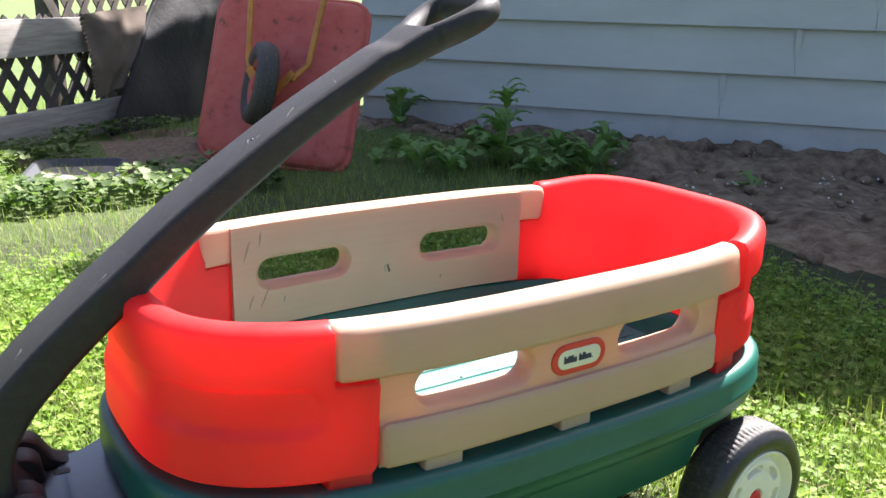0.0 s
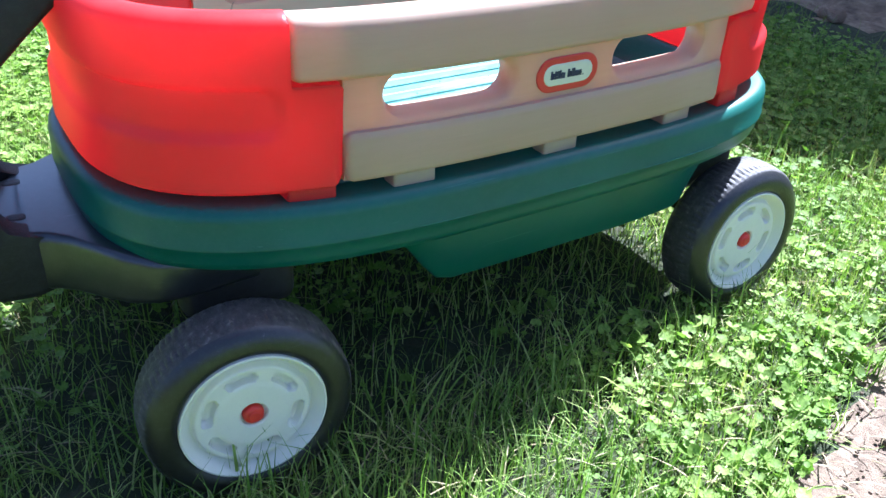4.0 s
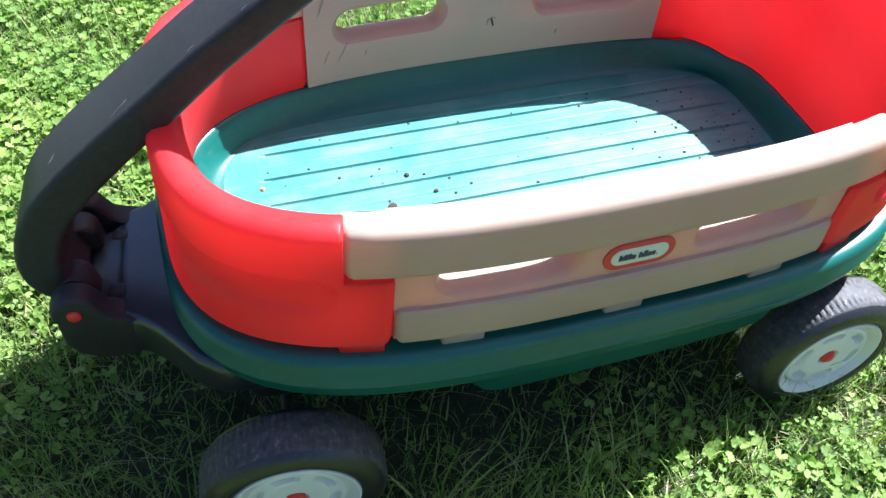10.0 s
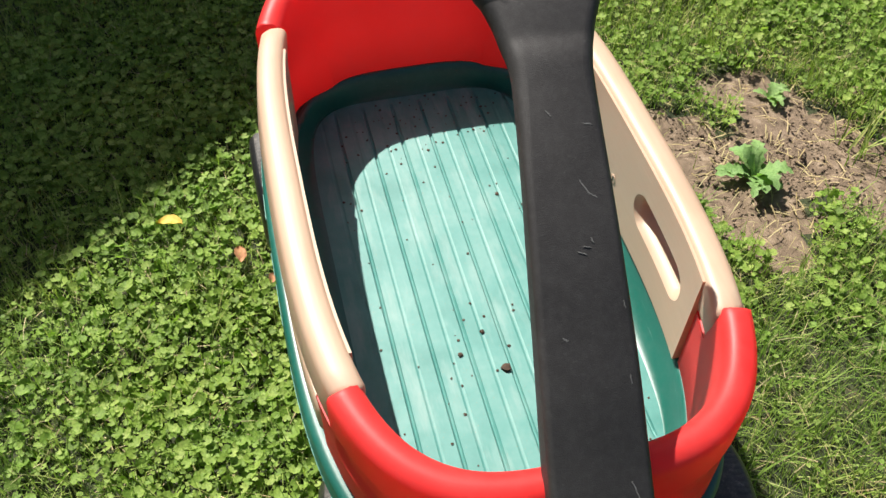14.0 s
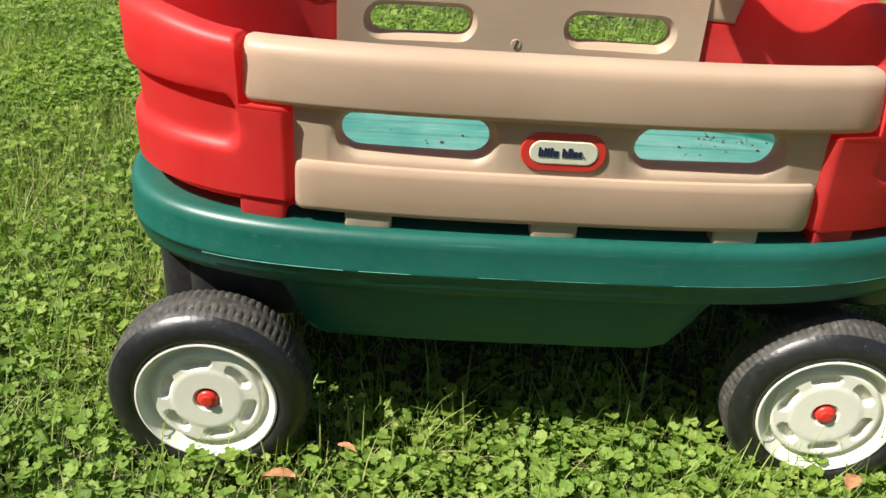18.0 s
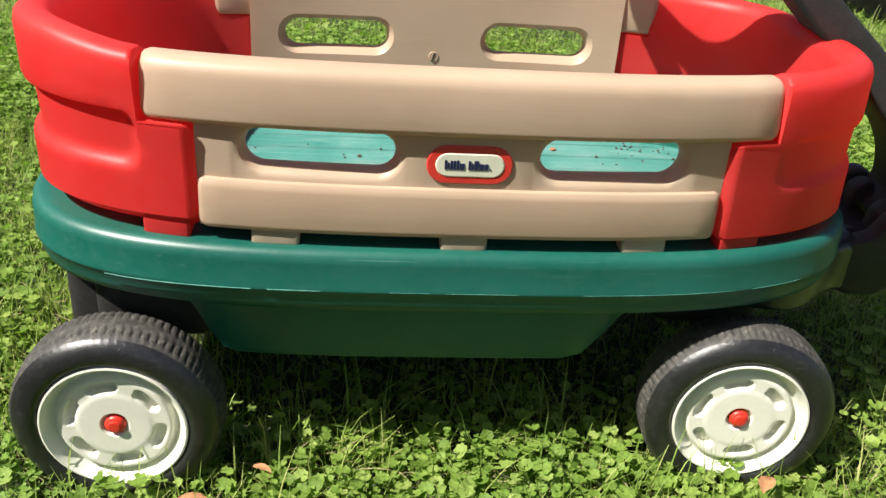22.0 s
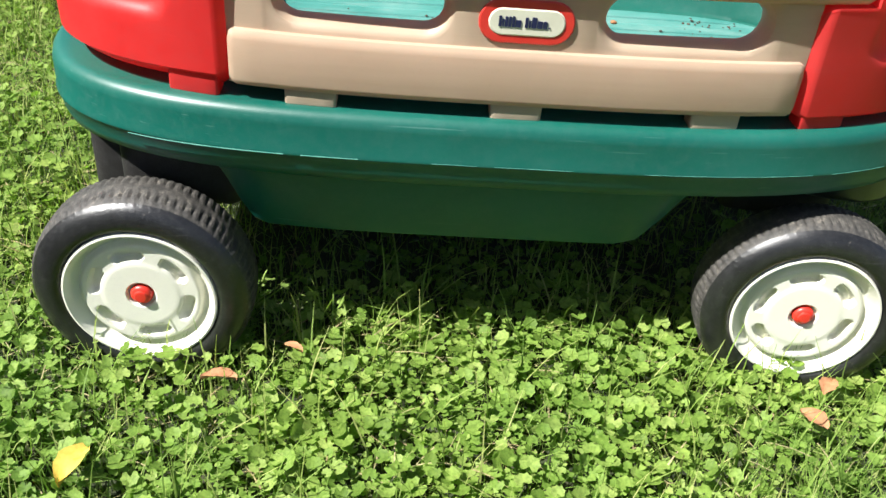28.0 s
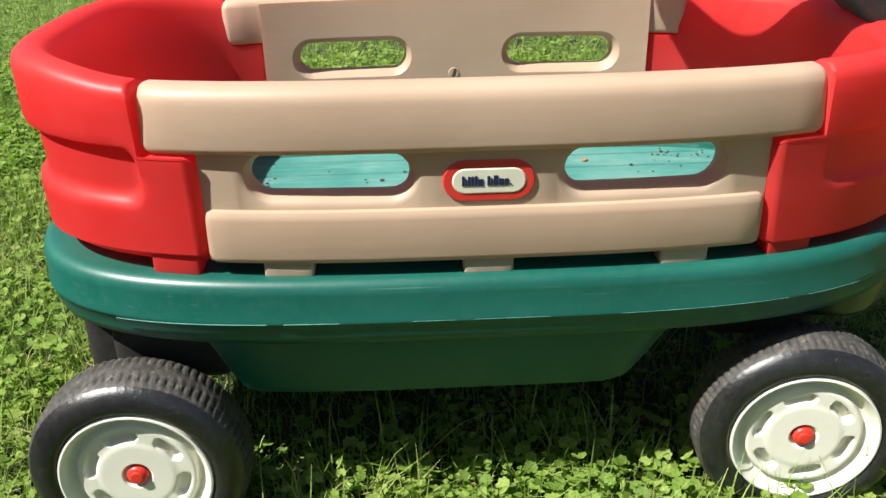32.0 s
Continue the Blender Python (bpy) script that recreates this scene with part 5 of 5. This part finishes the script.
def grow():
    tpl, fc = clover_mesh()
    n = 27000
    p = lawn_places(n, *NEAR, cloverish)
    s = rng.uniform(0.0055, 0.0115, n)
    rows = np.column_stack([p, rng.uniform(0.012, 0.036, n) + heave(p), rng.uniform(0, 6.28, n), rng.normal(0, 0.4, n), s])
    scatter("clover", tpl, fc, rows, CLOVER, "low green clover covering the lawn", "clover")
    tpl, fc = round_leaf()
    n = 64000
    p = lawn_places(n, *NEAR, roundish)
    rows = np.column_stack([p, rng.uniform(0.014, 0.046, n) + heave(p), rng.uniform(0, 6.28, n), rng.normal(0.1, 0.42, n), 0.0036 + 0.0076 * rng.beta(1.5, 1.9, n)])
    scatter("ground_ivy", tpl, fc, rows, CLOVER, "round scalloped leaves of creeping ground ivy", "ground ivy")
    n = 112000
    p = lawn_places(n, *NEAR, grassish)
    tpl, fc = blade_mesh(0.55)
    rows = np.column_stack([p, np.full(n, -0.004), rng.uniform(0, 6.28, n), rng.normal(0, 0.5, n), rng.uniform(0.03, 0.078, n)])
    scatter("grass", tpl, fc, rows, GRASS, "green lawn grass", "grass")
    n = 30000
    p = lawn_places(n, *NEAR, clear)
    tpl, fc = blade_mesh(0.5, 0.011)
    rows = np.column_stack([p, np.full(n, -0.004), rng.uniform(0, 6.28, n), rng.normal(0, 0.5, n), rng.uniform(0.05, 0.11, n)])
    scatter("grass", tpl, fc, rows, GRASS, "taller grass blades in the lawn", "grass")
    # dead blades lying in the sward
    n = 16000
    p = lawn_places(n, *NEAR, clear)
    rows = np.column_stack([p, rng.uniform(0.006, 0.034, n), rng.uniform(0, 6.28, n), rng.normal(-1.45, 0.22, n), rng.uniform(0.02, 0.06, n)])
    scatter("straw", blade_mesh(0.3, 0.014)[0], fc, rows, STRAW, "dry straw lying between the grass and clover", "straw")
    n = 620
    p = np.column_stack([rng.normal(0.30, 0.17, n), rng.normal(-0.74, 0.20, n)])
    rows = np.column_stack([p, rng.uniform(0.004, 0.012, n), rng.uniform(0, 6.28, n), rng.normal(-1.5, 0.12, n), rng.uniform(0.015, 0.05, n)])
    scatter("straw", blade_mesh(0.3, 0.03)[0], fc, rows, STRAW, "dry stalks scattered on the bare soil", "straw")
    # tufts left standing under and against the wagon
    pts = []
    for cx, cy, k in ((-0.07, 0.19, 26), (-0.12, 0.17, 16), (0.05, 0.18, 18), (0.20, 0.22, 20), (0.28, 0.21, 16), (-0.42, 0.26, 20), (-0.50, 0.30, 16), (-0.40, -0.31, 22), (-0.33, -0.34, 20), (-0.20, -0.30, 22), (0.30, -0.31, 16), (-0.02, -0.33, 16)):
        for _ in range(k // 3):
            pts.append((cx + rng.normal(0, 0.03), cy + rng.normal(0, 0.02)))
    for cx, cy, k in BLADES:
        for _ in range(k * 2 // 3):
            pts.append((cx + rng.normal(0, 0.022), cy + rng.normal(0, 0.012)))
    for _ in range(26):
        pts.append((0.292 + rng.normal(0, 0.035), -0.905 + rng.normal(0, 0.03)))
    p = np.array(pts)
    n = len(p)
    rows = np.column_stack([p, np.full(n, -0.004), rng.uniform(0, 6.28, n), rng.normal(0, 0.42, n), rng.uniform(0.07, 0.14, n)])
    scatter("grass", blade_mesh(0.5, 0.014)[0], fc, rows, GRASS, "long grass tufts beside the wagon wheels", "grass")
    n = 40000
    p = lawn_places(n, (-2.6, 4.2), (0.6, 6.4), lambda x, y: clear(x, y) and not (x < 1.6 - rng.uniform(0, 0.35) and y < 1.75 - rng.uniform(0, 0.35)) and (Vector((x, y, 0)) - CORNER).dot(NRM) < -0.05)
    tpl, fc = blade_mesh(0.7)
    rows = np.column_stack([p, np.full(n, -0.004), rng.uniform(0, 6.28, n), rng.normal(0, 0.4, n), rng.uniform(0.035, 0.08, n)])
    scatter("grass", tpl, fc, rows, GRASS, "lawn grass towards the house", "grass")
    n = 22000
    p = lawn_places(n, (-3.6, -1.6), (-1.1, 3.0), lambda x, y: x < -1.9 + rng.uniform(0, 0.35) and (FM.inverted() @ Vector((x, y, 0))).y < -0.05)
    rows = np.column_stack([p, np.full(n, -0.004), rng.uniform(0, 6.28, n), rng.normal(0, 0.45, n), rng.uniform(0.035, 0.08, n)])
    scatter("grass", tpl, fc, rows, GRASS, "lawn grass between the deck and the fence", "grass")
    n = 40000
    p = lawn_places(n, (-3.2, 3.4), (-4.6, -0.9), lambda x, y: y < -1.9 + rng.uniform(0, 0.35) or x < -1.9 + rng.uniform(0, 0.35))
    rows = np.column_stack([p, np.full(n, -0.004), rng.uniform(0, 6.28, n), rng.normal(0, 0.4, n), rng.uniform(0.05, 0.10, n)])
    scatter("grass", tpl, fc, rows, GRASS, "lawn grass towards the deck", "grass")
    tpl, fc = clover_mesh()
    n = 12000
    p = lawn_places(n, (-1.9, 3.4), (-4.6, -1.85), lambda x, y: noise.noise((x * 1.9, y * 1.9, 11)) > -0.15)
    rows = np.column_stack([p, rng.uniform(0.02, 0.05, n), rng.uniform(0, 6.28, n), rng.normal(0, 0.35, n), rng.uniform(0.009, 0.016, n)])
    scatter("clover", tpl, fc, rows, CLOVER, "clover in the lawn farther off", "clover")
    # creeping ivy along the fence
    tpl, fc = round_leaf()
    n = 1900
    p = lawn_places(n, (-1.4, 0.75), (2.3, 4.0), lambda x, y: (FM.inverted() @ Vector((x, y, 0))).y < -0.08 and noise.noise((x * 2, y * 2, 9)) + rng.uniform(-0.2, 0.6) > 0 and math.hypot(x - 0.035, y - 2.88) > 0.27 and math.hypot((x - 0.52) / 0.36, (y - 3.34) / 0.55) > 1)
    rows = np.column_stack([p, rng.uniform(0.02, 0.09, n), rng.uniform(0, 6.28, n), rng.normal(0, 0.4, n), rng.uniform(0.011, 0.027, n)])
    scatter("creeping_ivy", tpl, fc, rows, IVY, "pale green ivy creeping along the fence", "ivy")


grow()


# ---- weeds with lobed leaves ----
def lobed_leaf(bm, base, heading, length, width, rise, seed):
    """A long toothed leaf that arches up and over."""
    rg = random.Random(seed)
    d = Vector((math.cos(heading), math.sin(heading), 0))
    sd = Vector((-d.y, d.x, 0))
    n = 10
    mid, lf, rt = [], [], []
    for i in range(n + 1):
        u = i / n
        p = Vector(base) + d * (length * u * (0.75 + 0.1 * u)) + Vector((0, 0, rise * math.sin(min(1.0, u * 1.05) * 2.2) * 0.9))
        w = width * (0.15 + 1.0 * math.sin(math.pi * min(1, u * 0.92 + 0.08)) ** 0.8) * (1.0 if i % 2 else 0.5) * rg.uniform(0.85, 1.15)
        if i == n:
            w = 0.001
        mid.append(bm.verts.new(p - Vector((0, 0, 0.12 * w))))
        lf.append(bm.verts.new(p + sd * w + Vector((0, 0, 0.25 * w))))
        rt.append(bm.verts.new(p - sd * w + Vector((0, 0, 0.25 * w))))
    for i in range(n):
        bm.faces.new((mid[i], mid[i + 1], lf[i + 1], lf[i]))
        bm.faces.new((mid[i], rt[i], rt[i + 1], mid[i + 1]))


def weed(at, size, leaves, tall, seed, label):
    rg = random.Random(seed)
    ob = thing("weed", label, "weed", None, "weeds in the soil")
    if tall:
        bm = bmesh.new()
        tube(bm, [at, (at[0] + 0.01, at[1], at[2] + tall * 0.5), (at[0] - 0.01, at[1] + 0.01, at[2] + tall)], [0.007, 0.005, 0.003], 8)
        part("stem", bm, WEED, ob)
    for i in range(leaves):
        bm = bmesh.new()
        h = rg.uniform(0.0, tall) if tall else 0.0
        k = 1 - 0.55 * (h / tall if tall else 0)
        lobed_leaf(bm, (at[0], at[1], at[2] + h), rg.uniform(0, 6.28), size * k * rg.uniform(0.75, 1.15), size * 0.20 * k, size * k * rg.uniform(0.2, 0.7), seed * 50 + i)
        part("leaf", bm, WEED, ob, "", 60)


weed((1.81, 2.29, 0.0), 0.23, 25, 0.38, 1, "tall green weed with toothed leaves by the house wall")
weed((1.98, 2.11, 0.0), 0.20, 18, 0.14, 2, "bushy green weed with toothed leaves by the house wall")
weed((1.38, 2.35, 0.0), 0.20, 16, 0.09, 3, "green weed with long leaves near the wheelbarrow")
weed((1.62, 2.39, 0.0), 0.20, 18, 0.05, 4, "low green weed with long leaves in the soil bed")
weed((1.88, 2.44, 0.0), 0.25, 20, 0.20, 12, "leafy green weed with toothed leaves by the house wall")
weed((1.50, 2.61, 0.0), 0.20, 16, 0.07, 13, "green weed with long leaves in the soil bed")
weed((2.10, 2.19, 0.0), 0.20, 16, 0.09, 14, "bushy green weed with toothed leaves by the house wall")
weed((1.24, 2.49, 0.0), 0.15, 11, 0.05, 15, "small green weed near the wheelbarrow")
weed((1.98, 3.55, 0.0), 0.26, 14, 0.22, 5, "green weed beside the wheelbarrow")
weed((2.06, 1.97, 0.0), 0.21, 18, 0.11, 16, "spreading green weed with long leaves in the soil bed")
weed((2.26, 2.09, 0.0), 0.20, 16, 0.16, 17, "leafy green weed with toothed leaves by the house wall")
weed((1.84, 2.05, 0.0), 0.18, 16, 0.05, 18, "low green weed at the edge of the soil bed")
weed((1.48, 2.25, 0.0), 0.18, 14, 0.07, 19, "low green weed at the edge of the soil bed")
weed((2.56, 2.42, 0.0), 0.12, 6, 0.16, 6, "small upright weed by the house wall")
weed((2.48, 1.40, 0.0), 0.11, 6, 0.0, 7, "small flat weed on the dug soil")
weed((1.30, 3.85, 0.0), 0.34, 16, 0.75, 10, "leafy weed climbing behind the wheelbarrow")
weed((0.74, 3.42, 0.0), 0.12, 9, 0.08, 11, "leafy weed in the fence corner")
weed((0.262, -0.660, 0.0), 0.085, 14, 0.0, 8, "small rosette weed on the bare patch")
weed((0.47, -0.80, 0.0), 0.05, 8, 0.0, 9, "small seedling on the bare patch")


# ---- soil: clods by the wall, gravel on the bare patches ----
def clods():
    rg = random.Random(21)
    bm = bmesh.new()
    for i in range(760):
        a, d = rg.uniform(0.2, 4.4), abs(rg.gauss(0.25, 0.35)) if i < 420 else rg.uniform(0.2, 2.4)
        p = CORNER + ALONG * a - NRM * (0.03 + d)
        if patches(p.x, p.y) < 0.5:
            continue
        r = rg.uniform(0.008, 0.030) if i % 11 else rg.uniform(0.035, 0.07)
        blob(bm, (p.x, p.y, 0.02), r, i, 0.75)
    tagged(part("soil_clods", bm, SOIL, None, "lumps of dug dark soil along the house wall", 180), "", "soil", "", "stuff")
    bm = bmesh.new()
    for i in range(420):
        a, d = rg.uniform(0.2, 4.4), abs(rg.gauss(0.5, 0.6))
        q = CORNER + ALONG * a - NRM * (0.05 + d)
        if patches(q.x, q.y) > 0.5 and noise.noise((q.x * 2.5, q.y * 2.5, 17)) > -0.1:
            blob(bm, (q.x, q.y, 0.022), rg.uniform(0.003, 0.007), i, 0.8)
    tagged(part("soil_flecks", bm, CREAM, None, "white grains mixed into the dug soil", 180), "", "soil", "", "stuff")
    bm = bmesh.new()
    for i in range(900):
        px, py, rx, ry = 0.30, -0.74, 0.20, 0.24
        x, y = rg.gauss(px, rx * 0.7), rg.gauss(py, ry * 0.7)
        blob(bm, (x, y, 0.002), rg.uniform(0.0012, 0.0034) if i % 30 else rg.uniform(0.004, 0.007), i, 0.7)
    tagged(part("soil_crumbs", bm, CRUMB, None, "dry crumbs and gravel on the bare patch", 180), "", "soil", "", "stuff")


clods()


def stone(at, r, mt, label):
    bm = bmesh.new()
    blob(bm, at, r, int(at[0] * 100), 0.7)
    tagged(part("stone", bm, mt, None, label, 180), "", "stone")


stone((0.43, -0.98, 0.012), 0.018, CRUMB, "reddish stone on the bare patch")
stone((0.50, -1.02, 0.010), 0.013, CRUMB, "small brown stone on the bare patch")


# ---- fallen leaves ----
def fallen(at, length, turn, mt, label, seed):
    bm = bmesh.new()
    rg = random.Random(seed)
    n = 8
    rows = []
    for i in range(n + 1):
        u = i / n
        w = 0.30 * length * math.sin(math.pi * min(1, 0.06 + 0.94 * u)) ** 0.8 + 0.0006
        row = []
        for k in (-1, -0.5, 0, 0.5, 1):
            row.append(bm.verts.new((length * (u - 0.5), w * k * rg.uniform(0.85, 1.1), 0.14 * length * abs(k) ** 1.5 + 0.12 * length * math.sin(u * 3.3))))
        rows.append(row)
    for a, b in zip(rows, rows[1:]):
        for k in range(4):
            bm.faces.new((a[k], b[k], b[k + 1], a[k + 1]))
    bmesh.ops.solidify(bm, geom=bm.faces[:], thickness=0.0006)
    bm.transform(Matrix.Translation(at) @ Matrix.Rotation(radians(turn), 4, 'Z') @ Matrix.Rotation(radians(rg.uniform(-25, 25)), 4, 'X'))
    tagged(part("fallen_leaf", bm, mt, None, label), "", "leaf", "fallen leaves on the lawn")


for i, (x, y, L, mt, lb) in enumerate(((0.259, 0.318, 0.034, DRYLEAF, "curled brown dry leaf on the clover"), (0.356, 0.430, 0.045, YELLOWLEAF, "yellow fallen leaf on the clover"), (0.195, 0.270, 0.022, DRYLEAF, "small brown dry leaf on the clover"),
                                       (-0.343, 0.294, 0.028, DRYLEAF, "small brown dry leaf on the clover"), (-0.310, 0.341, 0.030, DRYLEAF, "curled brown dry leaf on the clover"), (-1.21, -0.79, 0.060, DRYLEAF, "tan dry leaf on the grass"),
                                       (-1.50, -1.20, 0.050, DRYLEAF, "tan dry leaf on the grass"), (-0.90, -0.30, 0.035, YELLOWLEAF, "pale yellow leaf on the grass"), (-0.288, 1.098, 0.045, DRYLEAF, "orange dry leaf on the clover"), (-0.64, 0.20, 0.03, DRYLEAF, "tan dry leaf on the grass"), (-1.13, -0.68, 0.05, DRYLEAF, "tan dry leaf on the grass"), (-0.272, 0.703, 0.05, YELLOWLEAF, "yellow fallen leaf on the clover"),
                                       (-1.30, -0.62, 0.03, YELLOWLEAF, "pale yellow leaf on the grass"), (-1.62, -1.35, 0.035, DRYLEAF, "tan dry leaf on the grass"),
                                       (-0.76, 0.55, 0.03, DRYLEAF, "small brown dry leaf on the clover"))):
    fallen((x, y, 0.046), L, i * 77, mt, lb, i)
